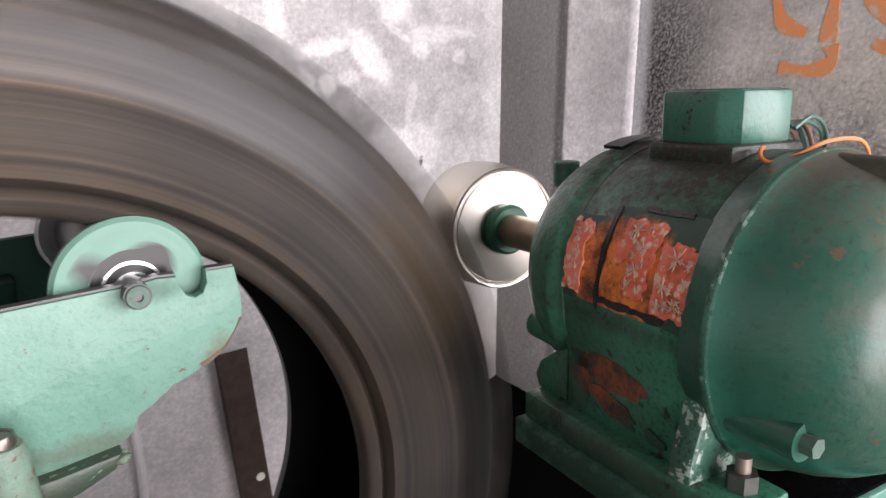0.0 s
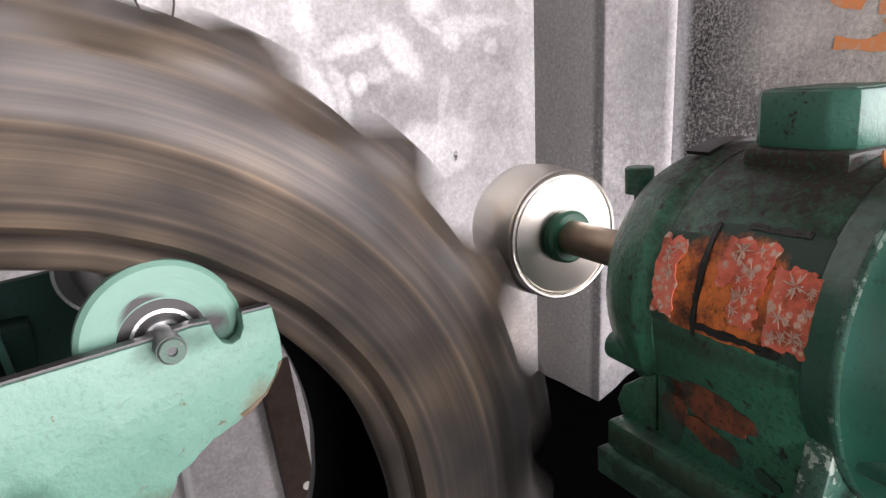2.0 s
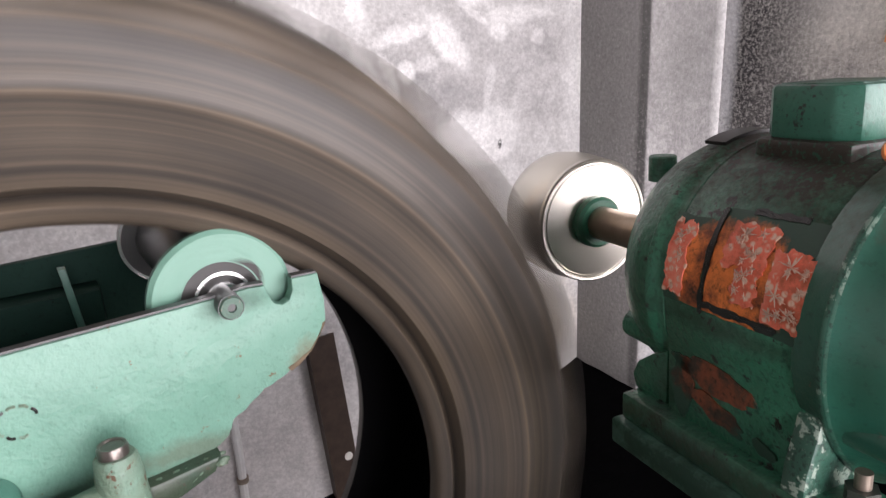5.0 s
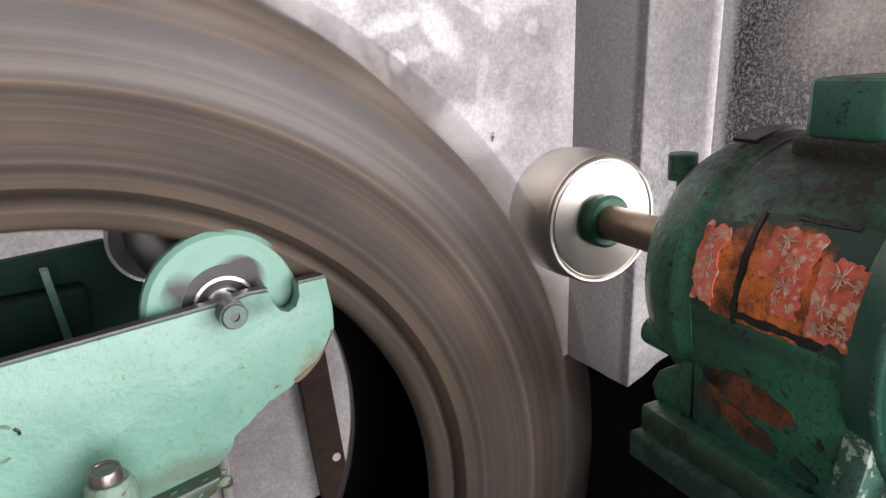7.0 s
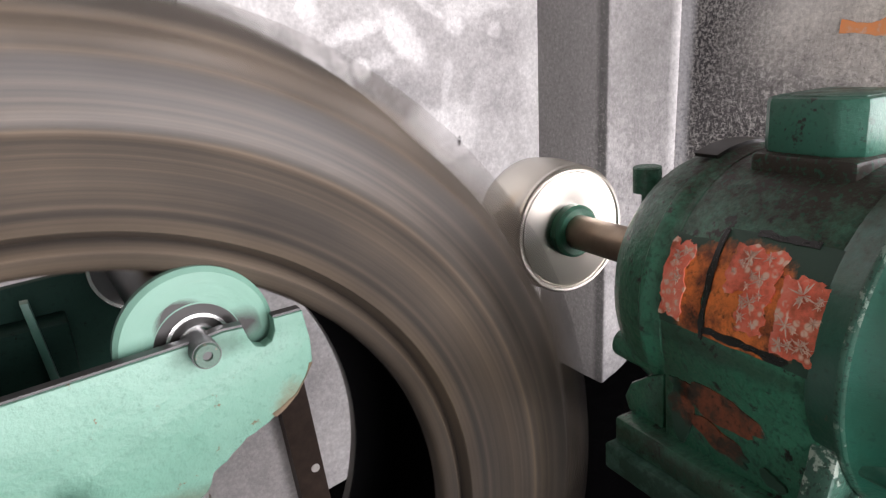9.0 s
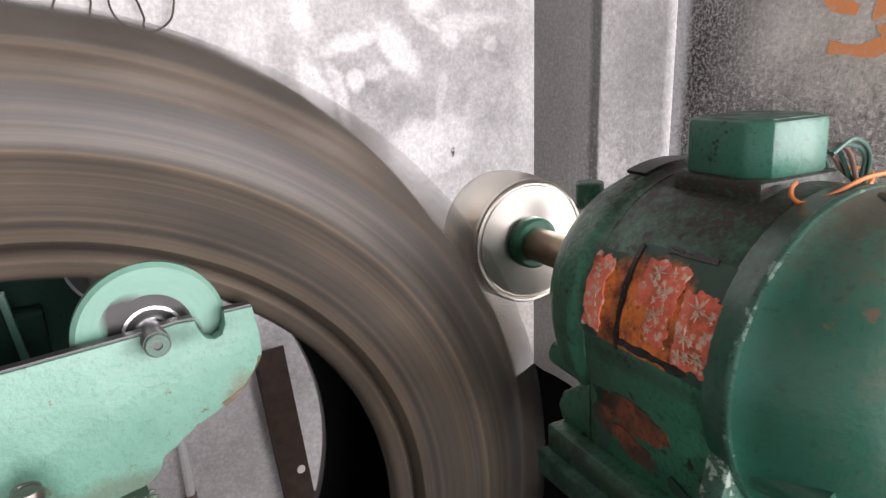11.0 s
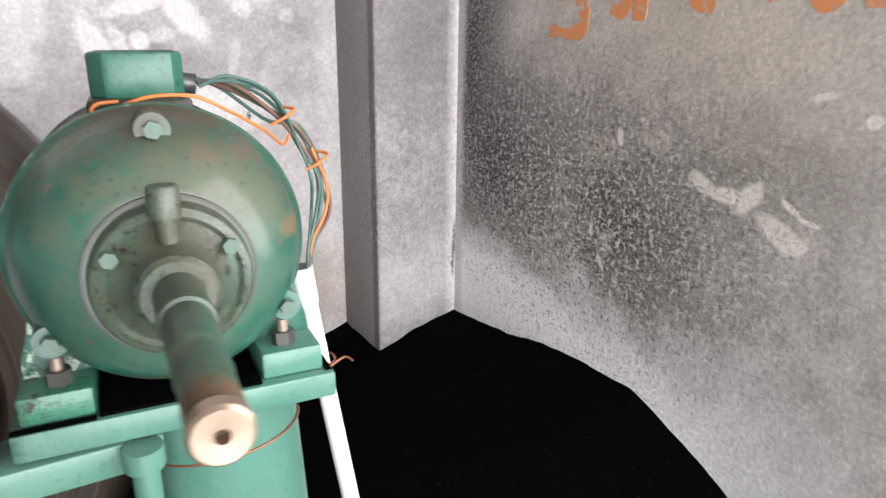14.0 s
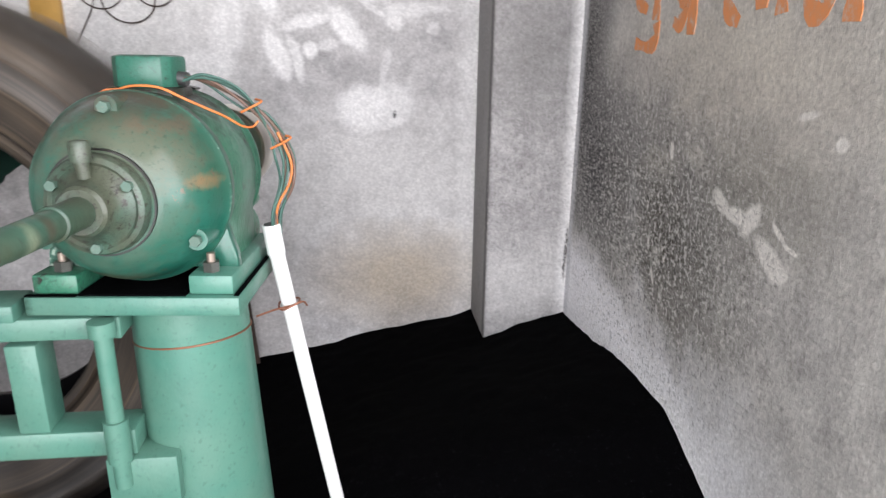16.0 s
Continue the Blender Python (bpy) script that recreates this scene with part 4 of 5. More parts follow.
# terminal box
tb = part("terminal_box", slab(bm_new(), [(-0.046, my(0.380)), (-0.047, my(0.325)), (-0.0445, my(0.319)), (-0.033, my(0.306)), (-0.028, my(0.304)), (0.026, my(0.304)), (0.031, my(0.306)), (0.0405, my(0.317)), (0.0425, my(0.322)), (0.0425, my(0.380)), (0.035, my(0.389)), (-0.038, my(0.389))], 0.138, 0.1845, 'z', 0.0045), BOXP, motor, "green terminal box", 24)
part("box_lid", slab(bm_new(), [(-0.0400, my(0.375)), (-0.0405, my(0.328)), (-0.0295, my(0.3110)), (0.0225, my(0.3100)), (0.0365, my(0.325)), (0.0365, my(0.375)), (0.031, my(0.3835)), (-0.034, my(0.3835))], 0.1800, 0.1855, 'z', 0.0020), BOXP, tb)
part("box_base", box(bm_new(), -0.0515, 0.0470, my(0.2995), my(0.394), 0.110, 0.1395, 0.006, 2), MOTOR, tb)
part("box_gland", rod(bm_new(), (0.040, my(0.345), 0.152), (0.056, my(0.345), 0.150), 0.011, 14), AXLE, tb)
# grimy cap plate over the body's top, behind the box
cap = bm_new()
capl = [(0.1400 * math.cos(radians(a)), 0.1400 * math.sin(radians(a))) for a in range(74, 113, 4)] + [(0.1365 * math.cos(radians(a)), 0.1365 * math.sin(radians(a))) for a in range(110, 73, -4)]
slab(cap, capl, my(0.430), my(0.456), 'y')
part("cover_plate", cap, OIL, motor, "loose blackened sheet over the motor's back")


def skin(a0, a1, y0, y1, r, seed, ragged=0.006, n=14):
    """A thin ragged-edged skin on the round of the motor."""
    bm = bm_new()
    g = []
    for i in range(n + 1):
        row = []
        for j in range(n + 1):
            u, v = i / n, j / n
            e1 = noise.noise(Vector((u * 4 + seed, v * 4, seed))) + 0.35 * noise.noise(Vector((u * 11 + seed, v * 11, seed + 4)))
            e2 = noise.noise(Vector((u * 4 + seed, v * 4, seed + 9))) + 0.35 * noise.noise(Vector((u * 11 + seed, v * 11, seed + 13)))
            a = radians(a0 + (a1 - a0) * u) + 1.3 * ragged * e1 / r
            y = y0 + (y1 - y0) * v + 1.3 * ragged * e2
            rr = r + 0.0012
            row.append(bm.verts.new((rr * math.cos(a), my(y), rr * math.sin(a))))
        g.append(row)
    for i in range(n):
        for j in range(n):
            bm.faces.new((g[i][j], g[i][j + 1], g[i + 1][j + 1], g[i + 1][j]))
    bmesh.ops.recalc_face_normals(bm, faces=bm.faces)
    for f in bm.faces:
        if f.normal.dot(f.calc_center_median() * Vector((1, 0, 1))) < 0:
            f.normal_flip()
    bmesh.ops.solidify(bm, geom=list(bm.faces), thickness=0.0015)
    return bm


part("primer_patch", skin(140, 180, 0.2645, 0.364, 0.1336, 3.1, 0.002), PRIMER, motor, "orange-red primer worn through green enamel")
part("primer_patch", skin(146, 180, 0.369, 0.4125, 0.1336, 7.7, 0.002), PRIMER, motor)
for a0, a1, y0, y1, sd in ((145, 161, 0.309, 0.352, 1.0), (158, 173, 0.312, 0.334, 5.0), (151, 176, 0.2665, 0.303, 2.0), (149, 177, 0.390, 0.4125, 9.0)):
    part("flower_transfer", skin(a0, a1, y0, y1, 0.1349, sd, 0.0050, 22), PINK, motor, "peeling red flower transfer")


def star(a, y, r, size):
    bm = bm_new()
    c = Vector((r * math.cos(a), my(y), r * math.sin(a)))
    nrm = Vector((math.cos(a), 0, math.sin(a)))
    u, w = Vector((0, 1, 0)), Vector((-math.sin(a), 0, math.cos(a)))
    for k in range(11):
        t = 2 * math.pi * k / 11 + y * 40 + 0.25 * math.sin(2.1 * k + 70 * y)
        d = math.cos(t) * u + math.sin(t) * w
        s = -math.sin(t) * u + math.cos(t) * w
        q = [c + d * size * 0.05, c + d * size * 0.46 + s * size * 0.055, c + d * size * (0.75 + 0.35 * math.sin(3.7 * k + 90 * y)), c + d * size * 0.46 - s * size * 0.05]
        lo = [bm.verts.new(p) for p in q]
        hi = [bm.verts.new(p + nrm * 0.0008) for p in q]
        bm.faces.new(hi)
        for i in range(4):
            bm.faces.new((lo[i], lo[(i + 1) % 4], hi[(i + 1) % 4], hi[i]))
    bmesh.ops.recalc_face_normals(bm, faces=bm.faces)
    return bm


bloom = random.Random(4)
spots = [(156, 0.286, 0.012), (166, 0.293, 0.009), (171, 0.279, 0.008), (149, 0.336, 0.010), (163, 0.325, 0.008), (155, 0.322, 0.007), (156, 0.402, 0.007)]
for a0, a1, y0, y1, n_ in ((153, 174, 0.270, 0.301, 13), (147, 160, 0.311, 0.350, 11), (159, 172, 0.314, 0.332, 6), (151, 175, 0.393, 0.411, 9)):
    spots += [(bloom.uniform(a0, a1), bloom.uniform(y0, y1), bloom.uniform(0.003, 0.006)) for k in range(n_)]
for a, y, r in spots:
    part("flower", star(radians(a), y, 0.1372, r), PETAL, motor)
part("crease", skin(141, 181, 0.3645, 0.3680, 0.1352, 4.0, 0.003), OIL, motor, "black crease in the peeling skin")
# next strip: shadow along the primer's lower edge, laid on in black
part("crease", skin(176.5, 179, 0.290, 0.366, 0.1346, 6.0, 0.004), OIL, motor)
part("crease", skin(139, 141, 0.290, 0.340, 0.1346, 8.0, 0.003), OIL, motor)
# worn primer low on the flat side
def flake(cy, cz, ry, rz, lean, seed):
    """A ragged thin island of bare primer on the flat side."""
    pts = []
    for k in range(40):
        a = 2 * math.pi * k / 40
        q = 1 + 0.45 * noise.noise(Vector((math.cos(a) * 1.6 + seed, math.sin(a) * 1.6, seed)))
        u, v = ry * q * math.cos(a), rz * q * math.sin(a)
        pts.append((my(cy) + u, cz + v + lean * u))
    return slab(bm_new(), pts, -0.1268, -0.1225, 'x')


for cy, cz, ry, rz, lean, seed in ((0.352, -0.064, 0.048, 0.014, 0.10, 2.0), (0.392, -0.084, 0.014, 0.026, 0.0, 5.0), (0.350, -0.094, 0.030, 0.010, 0.25, 8.0), (0.300, -0.104, 0.012, 0.006, 0.2, 11.0)):
    part("primer_patch", flake(cy, cz, ry, rz, lean, seed), FADED, motor, "rusty primer rubbed bare")


# shaft and buffing drum, which turn together
shaft = part("shaft", lathe(bm_new(), [(0.0, my(0.09)), (0.0195, my(0.09)), (0.0205, my(0.12)), (0.0205, my(0.71)), (0.0, my(0.71))], seg=40), SHAFTP, motor)
nose = part("shaft_nose", lathe(bm_new(), [(0.0, -0.232), (0.0158, -0.232), (0.0166, -0.229), (0.0166, -0.172), (0.0176, -0.170), (0.0178, -0.080), (0.0206, -0.079), (0.0213, -0.075), (0.0206, -0.071), (0.0196, -0.070), (0.0198, 0.02), (0.0, 0.02)], seg=40), SHAFTP, motor, "oil-stained green painted shaft")
part("nose_tip", lathe(bm_new(), [(0.0, -0.226), (0.0036, -0.226), (0.0044, -0.2405), (0.0150, -0.2410), (0.0172, -0.2385), (0.0174, -0.2290), (0.0, -0.2290)], seg=36), BRASSY, nose, "bare worn steel shaft end")
part("rear_shaft", lathe(bm_new(), [(0.0, my(0.53)), (0.0225, my(0.53)), (0.0225, my(0.695)), (0.0, my(0.695))], seg=36), BRASSY, shaft, "tarnished bare steel shaft")
RD = 0.0865
drum = part("drum", lathe(bm_new(), [(0.0, my(0.702)), (RD - 0.0100, my(0.702)), (RD - 0.0088, my(0.7034)), (RD - 0.0066, my(0.7034)), (RD - 0.0052, my(0.7008)), (RD - 0.0022, my(0.7004)), (RD - 0.0004, my(0.7026)), (RD, my(0.708)), (RD - 0.0018, my(0.7105)), (RD + 0.0012, my(0.722)), (RD + 0.0034, my(0.745)), (RD + 0.0034, my(0.768)), (RD + 0.0010, my(0.792)), (RD - 0.0060, my(0.806)), (0.0, my(0.806))], seg=96), DRUM, shaft, "polished steel buffing drum")
part("hub_ring", lathe(bm_new(), [(0.0, my(0.686)), (0.0310, my(0.686)), (0.0350, my(0.690)), (0.0355, my(0.703)), (0.0, my(0.703))], seg=40), MOTOR, drum, "green painted hub collar")

# ---- wiring ----
wiring = thing("motor_wiring", "bundle of green and orange wires from terminal box to pipe", "wiring", (0.629, 0.337, 1.336))
WO = Vector((0.62, 0.34, 1.34))
def wire(pts, r, material, name="wire"):
    part(name, tube(bm_new(), [tuple(Vector(p) - WO) for p in pts], r, 8, 8), material, wiring)
loose = random.Random(11)
for k in range(7):
    o = 0.0042 * (k - 3)
    jit = lambda q: loose.uniform(-q, q)
    wire([(0.622, 0.335 + o, 1.345 + 0.3 * o), (0.655 + jit(0.004), 0.335 + o, 1.344 - 0.5 * o + jit(0.003)), (0.700 + jit(0.005), 0.345 + o, 1.315 - o + jit(0.009)), (0.738 + jit(0.003), 0.352 + jit(0.004), 1.277 + o), (0.762 + o + jit(0.004), 0.355 + o, 1.225 + jit(0.006)),
          (0.762 + o + jit(0.004), 0.355 + jit(0.005), 1.180), (0.745 + 0.5 * o + jit(0.002), 0.353 + o, 1.130), (0.742 + 0.4 * o, 0.353, 1.085)], 0.0021 + 0.0002 * (k % 3), WIRE_B if k in (2, 5) else WIRE_G)
wire([(0.540, 0.302, 1.331), (0.522, 0.294, 1.330), (0.515, 0.288, 1.325), (0.518, 0.280, 1.322), (0.535, 0.270, 1.328), (0.565, 0.262, 1.338), (0.604, 0.257, 1.337), (0.637, 0.262, 1.321), (0.664, 0.280, 1.305), (0.683, 0.296, 1.293), (0.704, 0.318, 1.276), (0.716, 0.338, 1.272), (0.724, 0.346, 1.280)], 0.0018, WIRE_O)
wire([(0.752, 0.350, 1.262), (0.770, 0.352, 1.215), (0.766, 0.350, 1.180), (0.745, 0.348, 1.140), (0.741, 0.352, 1.090)], 0.0022, WIRE_O)
for p, tz in (((0.716, 0.348, 1.300), 0.3), ((0.757, 0.353, 1.243), -0.2)):
    wire([(p[0] - 0.016, p[1] - 0.010, p[2] - 0.006), (p[0], p[1] - 0.014, p[2] + 0.002), (p[0] + 0.015, p[1] - 0.004, p[2] + 0.010), (p[0] + 0.004, p[1] + 0.012, p[2] + 0.012)], 0.0019, WIRE_O, "tie")

pvc = thing("wiring_pipe", "white plastic wiring pipe leaning beside the motor stand", "pipe", (0.741, 0.353, 0))
pp = bm_new()
rod(pp, (0.0, 0, 1.106), (0.006, 0, 1.055), 0.0150, 28)
rod(pp, (0.006, 0, 1.058), (0.138, 0.032, 0.25), 0.0128, 28)
part("tube", pp, PVC, pvc)
# dark disc puts the hollow mouth's shade into its colour
part("mouth", rod(bm_new(), (-0.0004, 0, 1.1055), (-0.0005, 0, 1.1068), 0.0118, 24), AXLE, pvc)
part("binding_wire", tube(bm_new(), [(-0.03, -0.03, 0.955), (0.0, -0.02, 0.962), (0.035, -0.012, 0.968), (0.036, 0.012, 0.970), (0.005, 0.014, 0.962), (0.012, -0.018, 0.960), (0.045, -0.02, 0.975), (0.055, -0.03, 0.972)], 0.0018, 6, 6), COPPER, pvc, "twist of rusty wire")

# ---- tyre stand: near and far arm with a roller between, which moves as a whole ----
YC = 0.747
carriage = thing("tyre_stand", "mint green steel arms carrying a roller inside the tyre", "tyre stand", (0, 0, 0))
arm = [(-0.345, 1.192), (-0.30, 1.196), (-0.08, 1.204), (0.094, 1.212), (0.118, 1.215), (0.134, 1.214), (0.137, 1.204), (0.142, 1.195), (0.149, 1.192), (0.156, 1.195), (0.160, 1.204), (0.160, 1.215), (0.186, 1.215), (0.190, 1.186),
       (0.189, 1.165), (0.183, 1.155), (0.172, 1.139), (0.158, 1.128), (0.150, 1.124), (0.135, 1.119), (0.118, 1.110), (0.103, 1.098), (0.090, 1.091), (0.084, 1.078), (0.070, 1.068), (0.02, 1.060), (-0.10, 1.055), (-0.345, 1.043)]
cut = random.Random(5)
rough_arm = arm[:14]
for p, q in zip(arm[13:-1], arm[14:]):
    n_ = max(1, int((Vector(q) - Vector(p)).length / 0.006))
    for k in range(1, n_ + 1):
        rough_arm.append((p[0] + (q[0] - p[0]) * k / n_ + cut.uniform(-0.0009, 0.0009), p[1] + (q[1] - p[1]) * k / n_ + cut.uniform(-0.0012, 0.0012)))
am = slab(bm_new(), rough_arm, 0.588, 0.602, 'y', 0.0012)
part("near_arm", am, MINT, carriage, "mint green arm plate with a notch")
part("worn_edge", slab(bm_new(), [(-0.345, 1.1925), (-0.30, 1.1965), (-0.08, 1.2045), (0.094, 1.2125), (0.118, 1.2155), (0.134, 1.2145), (0.134, 1.2165), (0.118, 1.2175), (0.094, 1.2145), (-0.08, 1.2065), (-0.30, 1.1985), (-0.345, 1.1945)], 0.5905, 0.600, 'y'), AXLE, carriage, "blackened bare top edge")
part("worn_edge", slab(bm_new(), [(0.1605, 1.2145), (0.1855, 1.2145), (0.1850, 1.2170), (0.1610, 1.2170)], 0.5905, 0.600, 'y'), AXLE, carriage)
tip = arm[14:19]
mid = Vector((0.12, 1.165))
edge = [tuple(Vector(p)) for p in tip] + [tuple(Vector(p) + (mid - Vector(p)).normalized() * (0.0030 + 0.0026 * math.sin(5.0 * k))) for k, p in reversed(list(enumerate(tip)))]
part("rust_edge", slab(bm_new(), edge, 0.5872, 0.5900, 'y'), RUSTY, carriage, "rusty bare edge of the plate")
for k in range(8):
    a = 0.5 + 0.62 * k
    x, z = -0.072 + 0.014 * math.cos(a), 1.148 + 0.013 * math.sin(a)
    dent = tube(bm_new(), [(x - 0.003 * math.sin(a), 0.5878, z + 0.003 * math.cos(a)), (x + 0.001 * math.cos(a), 0.5872, z + 0.001 * math.sin(a)), (x + 0.003 * math.sin(a), 0.5878, z - 0.003 * math.cos(a))], 0.0013, 6, 3)
    part("scuff", dent, OIL if k % 3 == 0 else WORN, carriage)
part("far_arm", slab(bm_new(), [(x - 0.03, z - 0.01) for x, z in arm], 0.905, 0.919, 'y', 0.002), SHADED_ARM, carriage, "green far arm plate, darkened for the tyre's shade")
part("far_web", box(bm_new(), -0.20, 0.02, 0.86, 0.905, 1.05, 1.16, 0.004), SHADED_ARM, carriage)
part("web_rib", slab(bm_new(), [(-0.020, 1.195), (-0.012, 1.195), (0.006, 1.03), (-0.002, 1.03)], 0.845, 0.860, 'y', 0.001), STAND, carriage)
# dark oily paint here puts the underside's shade into the colour
part("under_flange", slab(bm_new(), [(0.072, 1.070), (0.066, 1.055), (0.036, 1.042), (-0.02, 1.028), (-0.10, 1.030), (-0.10, 1.056), (0.02, 1.063)], 0.572, 0.640, 'y', 0.004), SHAFTP, carriage, "underside flange, darker green to hold its shade")
bead = bm_new()
weld = random.Random(9)
for k in range(44):
    u = k / 43
    x, z = (0.078 - 0.165 * u, 1.068 - 0.012 * u - 0.006 * math.sin(3.1 * u)) if k % 2 else (0.074 - 0.07 * u, 1.066 - 0.045 * u * u - 0.004)
    q = bmesh.ops.create_icosphere(bead, subdivisions=1, radius=weld.uniform(0.0030, 0.0062))["verts"]
    off = Vector((x + weld.uniform(-0.002, 0.002), 0.5800 + weld.uniform(-0.006, 0.004), z + weld.uniform(-0.002, 0.002)))
    for v in q:
        v.co = Vector((v.co.x * 1.5, v.co.y, v.co.z * 0.75)) + off
part("weld_bead", bead, WORN, carriage, "lumpy painted weld bead", 80)
lever = part("lever", tube(bm_new(), [(-0.020, 0.548, 1.078), (-0.050, 0.546, 1.074), (-0.10, 0.543, 1.066), (-0.18, 0.541, 1.055), (-0.30, 0.54, 1.045)], 0.0165, 16, 4), WORN, carriage, "worn mint green lever")
boss = lathe(bm_new(), [(0.0, 1.040), (0.0215, 1.040), (0.0222, 1.050), (0.0205, 1.075), (0.0180, 1.100), (0.0165, 1.114), (0.0145, 1.1175), (0.0, 1.118)], (-0.012, 0.548, 0), 'z', 32)
rough_up(boss, 0.0012, 60)
part("lever_boss", boss, WORN, lever, "rust-streaked boss")
part("pivot_pin", lathe(bm_new(), [(0.0, 1.115), (0.0118, 1.115), (0.0122, 1.1235), (0.0108, 1.1265), (0.0092, 1.1262), (0.0085, 1.1252), (0.0, 1.1255)], (-0.013, 0.548, 0), 'z', 28), PINSTEEL, lever, "dark steel pivot pin")
part("arm_boss", lathe(bm_new(), [(0.0, 0.560), (0.020, 0.560), (0.024, 0.566), (0.024, 0.590), (0.0, 0.590)], (-0.105, 0, 1.085), 'y', 24), STAND, carriage)
part("near_post", box(bm_new(), -0.345, -0.285, 0.500, 0.570, 0.0, 1.19, 0.006), STAND, carriage)
part("post_bracket", box(bm_new(), -0.343, -0.287, 0.570, 0.588, 1.06, 1.18, 0.003), STAND, carriage)
part("far_post", box(bm_new(), -0.365, -0.305, 0.919, 0.990, 0.0, 1.18, 0.006), SHADED_ARM, carriage)
DXR, DZR, RR = 0.102, 1.202, 0.0655
roller = part("roller", lathe(bm_new(), [(0.0, 0.0), (0.034, 0.0), (0.034, 0.27), (0.0, 0.27)], (0, 0.005, 0), 'y', 40), AXLE, carriage, "dark worn roller tube")
part("near_disc", lathe(bm_new(), [(0.0, -0.007), (RR - 0.004, -0.007), (RR, -0.003), (RR, 0.004), (RR - 0.003, 0.007), (0.0, 0.007)], (0, 0, 0), 'y', 72), MINT, roller, "mint green roller disc with oil smears")
for a0, a1, r0, r1 in ((0.3, 1.5, 0.036, 0.047), (2.2, 2.9, 0.036, 0.054), (3.9, 5.0, 0.036, 0.043)):
    smear = bm_new()
    n_ = 14
    ins = [smear.verts.new((r0 * math.cos(a0 + (a1 - a0) * k / n_), -0.0074, r0 * math.sin(a0 + (a1 - a0) * k / n_))) for k in range(n_ + 1)]
    outs = [smear.verts.new(((r0 + (r1 - r0) * math.sin(math.pi * k / n_)) * math.cos(a0 + (a1 - a0) * k / n_), -0.0074, (r0 + (r1 - r0) * math.sin(math.pi * k / n_)) * math.sin(a0 + (a1 - a0) * k / n_))) for k in range(n_ + 1)]
    for k in range(n_):
        pts = [ins[k], ins[k + 1], outs[k + 1], outs[k]]
        if k == 0:
            pts = [ins[0], ins[1], outs[1]]
        elif k == n_ - 1:
            pts = [ins[k], ins[k + 1], outs[k]]
        smear.faces.new(pts)
    part("oil_smear", smear, OIL, roller)
part("oil_smear", lathe(bm_new(), [(0.016, -0.0075), (0.036, -0.0075), (0.036, -0.0068), (0.016, -0.0068)], (0.001, 0, 0.001), 'y', 48, True), OIL, roller, "black oily smear")
part("bearing_ring", lathe(bm_new(), [(0.024, -0.0095), (0.0270, -0.0095), (0.0270, -0.0068), (0.024, -0.0068)], (0, 0, 0), 'y', 48, True), SHINY, roller, "bright steel snap ring")
part("bearing_ring", lathe(bm_new(), [(0.0150, -0.0105), (0.0172, -0.0105), (0.0172, -0.0068), (0.0150, -0.0068)], (0, 0, 0), 'y', 40, True), SHINY, roller)
part("far_disc", lathe(bm_new(), [(0.0, 0.262), (0.052, 0.262), (0.054, 0.265), (0.054, 0.272), (0.0, 0.272)], (0, 0, 0), 'y', 48), AXLE, roller)
part("far_rim", lathe(bm_new(), [(0.051, 0.2585), (0.055, 0.2585), (0.055, 0.2625), (0.051, 0.2625)], (0, 0, 0), 'y', 48, True), SHINY, roller)
roller.location = (DXR, 0.618, DZR)
axle = bm_new()
rod(axle, (0.0995, 0.612, 1.206), (0.0995, 0.574, 1.206), 0.0115, 24)
part("axle", axle, AXLE, carriage)
part("axle_nut", lathe(bm_new(), [(0.0, 0.578), (0.0035, 0.578), (0.0040, 0.5715), (0.0095, 0.5715), (0.0108, 0.574), (0.0108, 0.580)], (0.0995, 0, 1.206), 'y', 24), PALEBOLT, carriage, "drilled green-stained axle end")

# ---- tyre ----


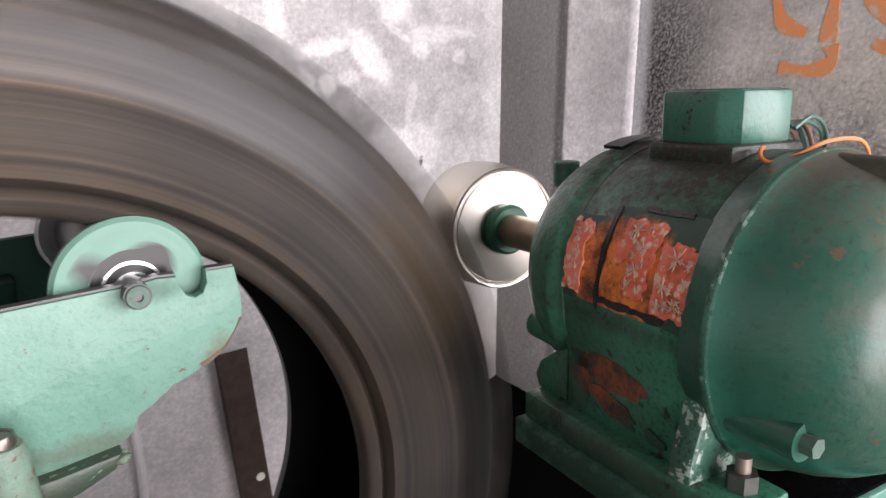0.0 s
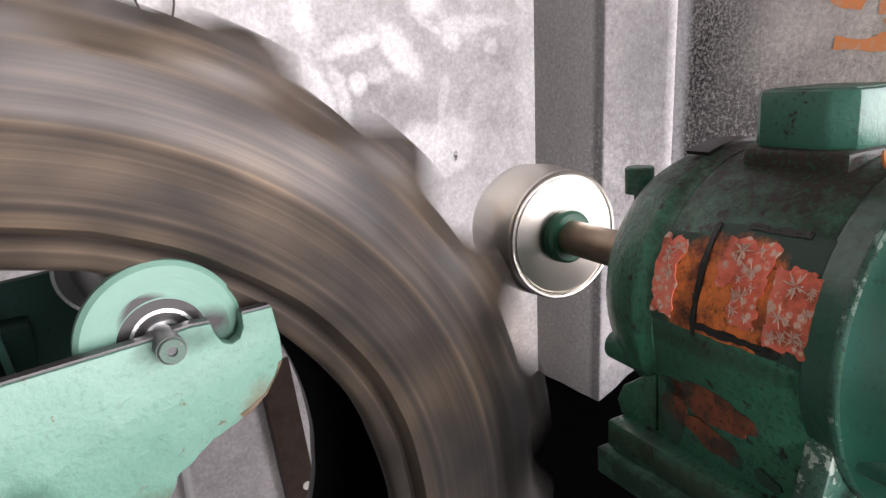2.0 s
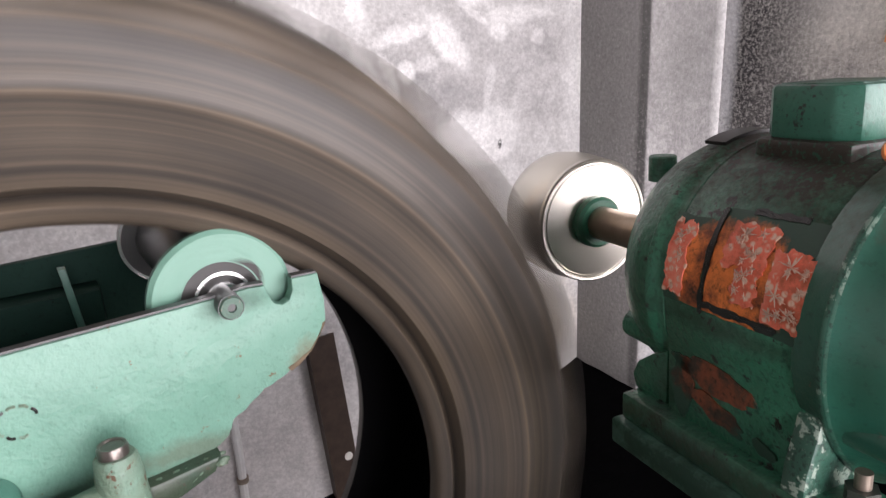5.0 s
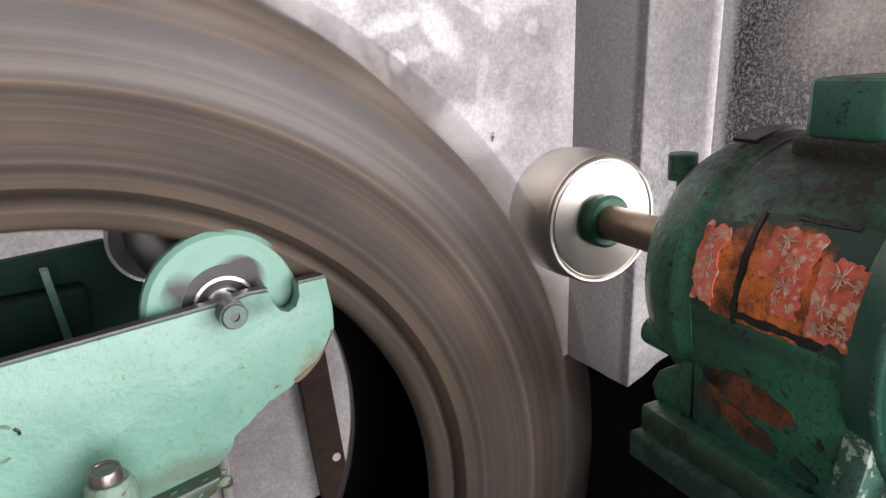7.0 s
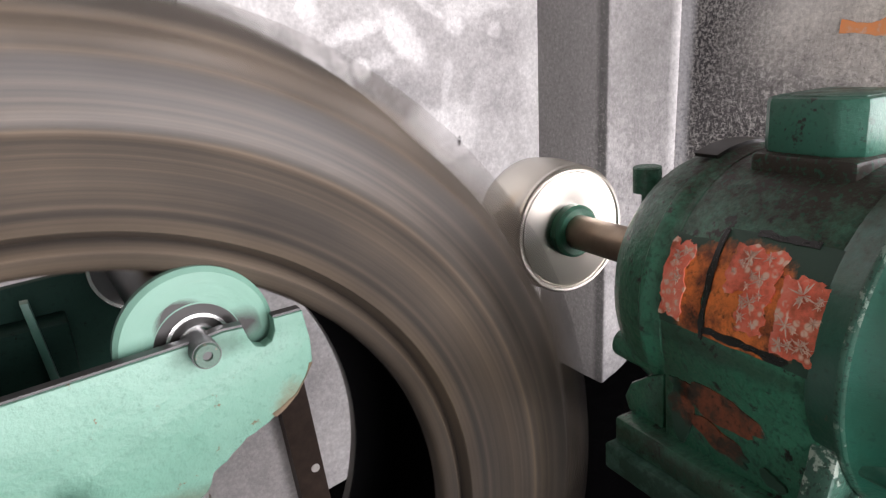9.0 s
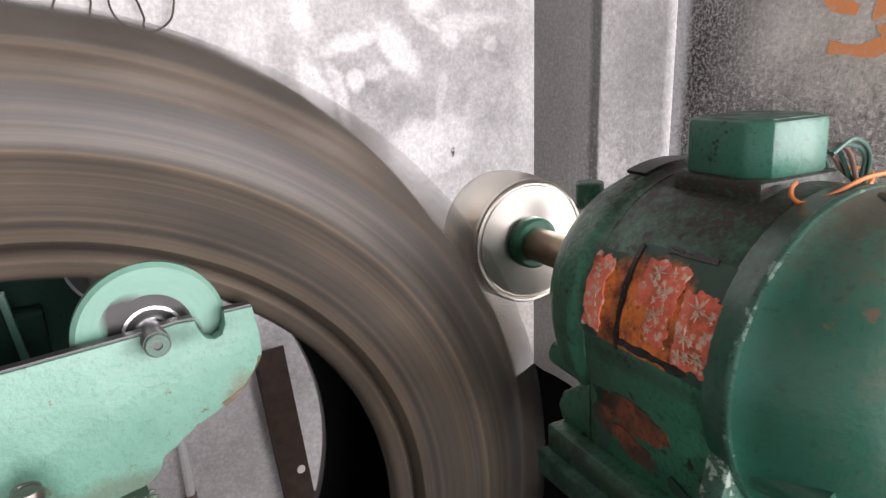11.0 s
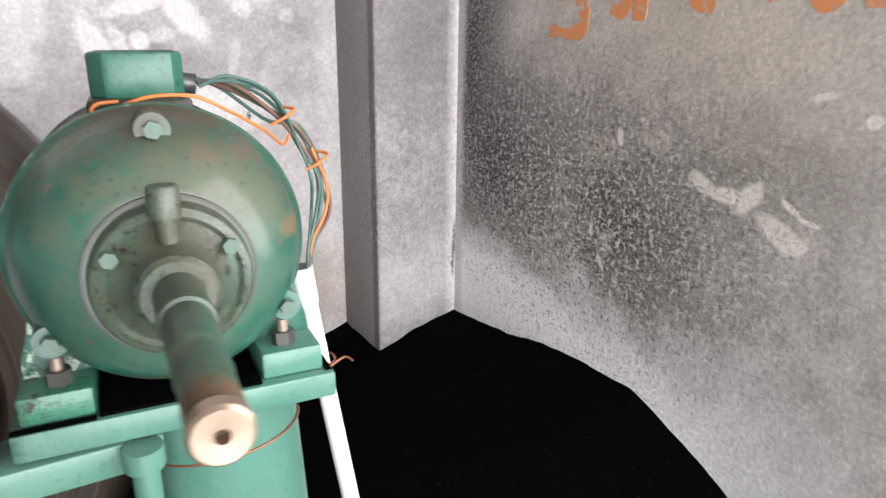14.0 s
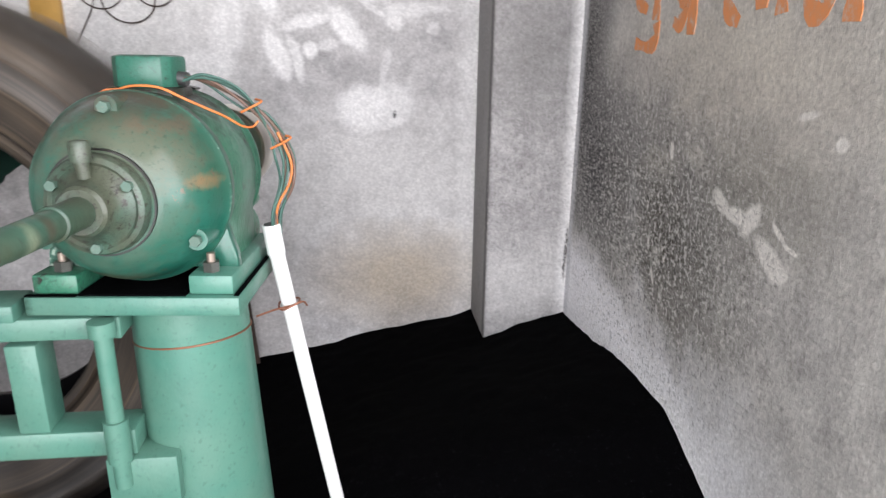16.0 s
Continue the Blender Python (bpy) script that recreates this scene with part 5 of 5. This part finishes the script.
def tyre_mesh():
    """A worn farm tyre: bead, bulging side walls, rounded lugs alternating left and right, hollow inside."""
    half = 0.127
    near = [(0.362, -half + 0.020), (0.3625, -half + 0.004), (0.367, -half), (0.379, -half - 0.004), (0.3885, -half + 0.006), (0.396, -half - 0.007), (0.414, -half - 0.014), (0.440, -half - 0.022), (0.468, -half - 0.029), (0.478, -half - 0.0345), (0.486, -half - 0.031),
            (0.505, -half - 0.030), (0.522, -half - 0.026), (0.528, -half - 0.028), (0.535, -half - 0.022), (0.548, -half - 0.012), (0.556, -half - 0.004), (0.561, -half + 0.014), (0.565, -half + 0.04), (0.568, -half + 0.075), (0.569, -0.012)]
    outer = near + [(r, -s) for r, s in reversed(near)]
    inner = [(0.370, half - 0.022), (0.420, half + 0.005), (0.470, half + 0.014), (0.515, half + 0.005), (0.540, half - 0.03), (0.545, 0.0), (0.540, -half + 0.03), (0.515, -half - 0.005), (0.470, -half - 0.014), (0.420, -half - 0.005), (0.370, -half + 0.022)]
    lugs, seg = 20, 440
    rings = []
    prof = outer + inner
    for i, (r, s) in enumerate(prof):
        ring = []
        for k in range(seg):
            a = 2 * math.pi * k / seg
            rr, ss = r, s
            if i < len(outer):
                side = -1 if s < 0 else 1
                phase = a * lugs / (2 * math.pi) + (0.0 if side < 0 else 0.5) + (half - abs(s)) * 3.2 * 1.0
                f = phase - math.floor(phase)
                c = 0.5 + 0.5 * math.cos(2 * math.pi * (f - 0.5))
                bump = min(1.0, max(0.0, (c - 0.06) / 0.80))
                bump = bump * bump * (3 - 2 * bump)
                w = min(1.0, max(0.0, (r - 0.515) / 0.045))
                rr = r + 0.028 * bump * w - 0.009 * w
                ss = s + side * 0.012 * bump * min(1.0, max(0.0, (r - 0.49) / 0.04)) * (1 if abs(s) > half * 0.7 else 0)
                rr += 0.0025 * noise.noise(Vector((math.cos(a) * 9, math.sin(a) * 9, s * 20)))
                ss += 0.0015 * noise.noise(Vector((math.cos(a) * 14, math.sin(a) * 14, r * 30)))
            ring.append((rr * math.cos(a), ss, rr * math.sin(a)))
        rings.append(ring)
    m = len(outer)
    spans = {"near_bead": (0, 5), "near_side_wall": (5, 14), "tread": (14, m - 15), "far_side_wall": (m - 15, m - 6), "far_bead": (m - 6, m - 1)}
    meshes = {}
    for key, (i0, i1) in spans.items():
        meshes[key] = shell(rings[i0:i1 + 1], seg)
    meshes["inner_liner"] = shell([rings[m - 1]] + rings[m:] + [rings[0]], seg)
    return meshes


def shell(rings, seg):
    bm = bm_new()
    vs = [[bm.verts.new(p) for p in ring] for ring in rings]
    for p, q in zip(vs, vs[1:]):
        for k in range(seg):
            j = (k + 1) % seg
            bm.faces.new((p[k], q[k], q[j], p[j]))
    return bm


tyre = thing("tractor_tyre", "worn black tractor tyre with rounded lugs, spinning on a roller", "tyre", (-0.026, YC, 0.916))
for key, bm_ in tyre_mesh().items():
    part(key, bm_, LINER if key == "inner_liner" else RUBBER, tyre, "black hollow inside of the tyre, shade in its colour" if key == "inner_liner" else "", 60)


# ---- what moves ----
SWAY = [(0, 0.004, 0.0), (0.5, 0.001, 0.5), (1.0, -0.014, 1.5), (1.5, -0.036, 1.5), (2.0, -0.016, 1.5), (2.5, -0.004, 1.0), (3.0, -0.008, 1.0), (3.5, -0.015, 2.0), (4.0, 0.002, 3.0), (4.5, -0.001, 4.0), (5.0, -0.012, 3.2),
        (7.5, -0.004, 3.0), (8.0, -0.004, 1.5), (8.5, -0.001, 0.3), (9.0, -0.003, -0.2), (11.5, 0.010, 1.0), (12.4, 0.008, 0.4), (16.0, 0.008, 0.4)]
SPEED = [(0, 1080), (0.9, 1000), (1.2, 620), (1.5, 400), (2.0, 260), (2.5, 150), (3.0, 150), (3.3, 150), (3.5, 60), (3.7, 52), (3.9, 32), (4.0, 25), (4.1, 200), (4.2, 600), (4.4, 1080), (16.0, 1080)]
PHASE = [(1.5, 9.0), (2.0, 9.0 - 10.0), (2.5, 9.0 - 12.9), (3.0, 9.0 - 13.0), (3.5, 9.0 - 13.5), (4.0, 9.0 - 12.5)]
PIVOT = (0.05, 0.62)
# the tyre's middle, which swings on the roller: time, x, z
SWING = [(0, -0.026, 0.916), (0.5, -0.034, 0.916), (1.0, -0.052, 0.917), (1.5, -0.074, 0.919), (2.0, -0.073, 0.922), (2.5, -0.062, 0.925), (3.0, -0.073, 0.929), (3.5, -0.083, 0.932), (4.0, -0.065, 0.934), (4.5, -0.061, 0.931), (5.0, -0.058, 0.928),
         (7.5, -0.065, 0.926), (8.0, -0.053, 0.926), (8.5, -0.040, 0.925), (9.0, -0.028, 0.921), (11.5, -0.016, 0.906), (12.0, -0.014, 0.906), (16.0, -0.014, 0.906)]


def sway(t):
    ts = [r[0] for r in SWAY]
    dx, yaw = np.interp(t, ts, [r[1] for r in SWAY]), np.interp(t, ts, [r[2] for r in SWAY])
    return pose(PIVOT[0] + dx, PIVOT[1], 0, 0, 0, yaw) @ pose(-PIVOT[0], -PIVOT[1], 0)


def tyre_angles(step):
    """The tyre's turn at each step: the speed summed up, stretched a little so that the lugs stand right in the slow stretch."""
    fine = 1 / 60
    rate = [float(np.interp((k + 0.5) * fine, [r[0] for r in SPEED], [r[1] for r in SPEED])) for k in range(960)]
    total = np.concatenate(([0.0], np.cumsum(rate) * fine))
    at_ = lambda t: float(np.interp(t, np.arange(961) * fine, total))
    ts, shift = [], []
    for t, want in PHASE:
        ts.append(t)
        shift.append((want - at_(t) + 9) % 18 - 9)
    return [at_(k * step) + float(np.interp(k * step, ts, shift)) for k in range(241)]


def motions():
    walk(carriage, [(t, sway(t)) for t, dx, yaw in SWAY])
    spin, roll, turn = [], [], []
    b = c = 0.0
    step = 1 / 15
    angles = tyre_angles(step)
    for k, a in enumerate(angles):
        t = k * step
        swing = [r[0] for r in SWING]
        x, z = float(np.interp(t, swing, [r[1] for r in SWING])), float(np.interp(t, swing, [r[2] for r in SWING]))
        spin.append((t, pose(x, YC, z, 0, a, 0)))
        roll.append((t, pose(DXR, 0.618, DZR, 0, b, 0)))
        turn.append((t, pose(0, 0, 0, 0, c, 0)))
        w = float(np.interp(t + step / 2, [r[0] for r in SPEED], [r[1] for r in SPEED]))
        b += min(1150.0, 5.8 * w) * step
        c += 1200.0 * step
    walk(tyre, spin)
    walk(roller, roll)
    walk(shaft, turn)
    walk(nose, [(t, pose(0, my(0.098), 0) @ m) for t, m in turn])


motions()
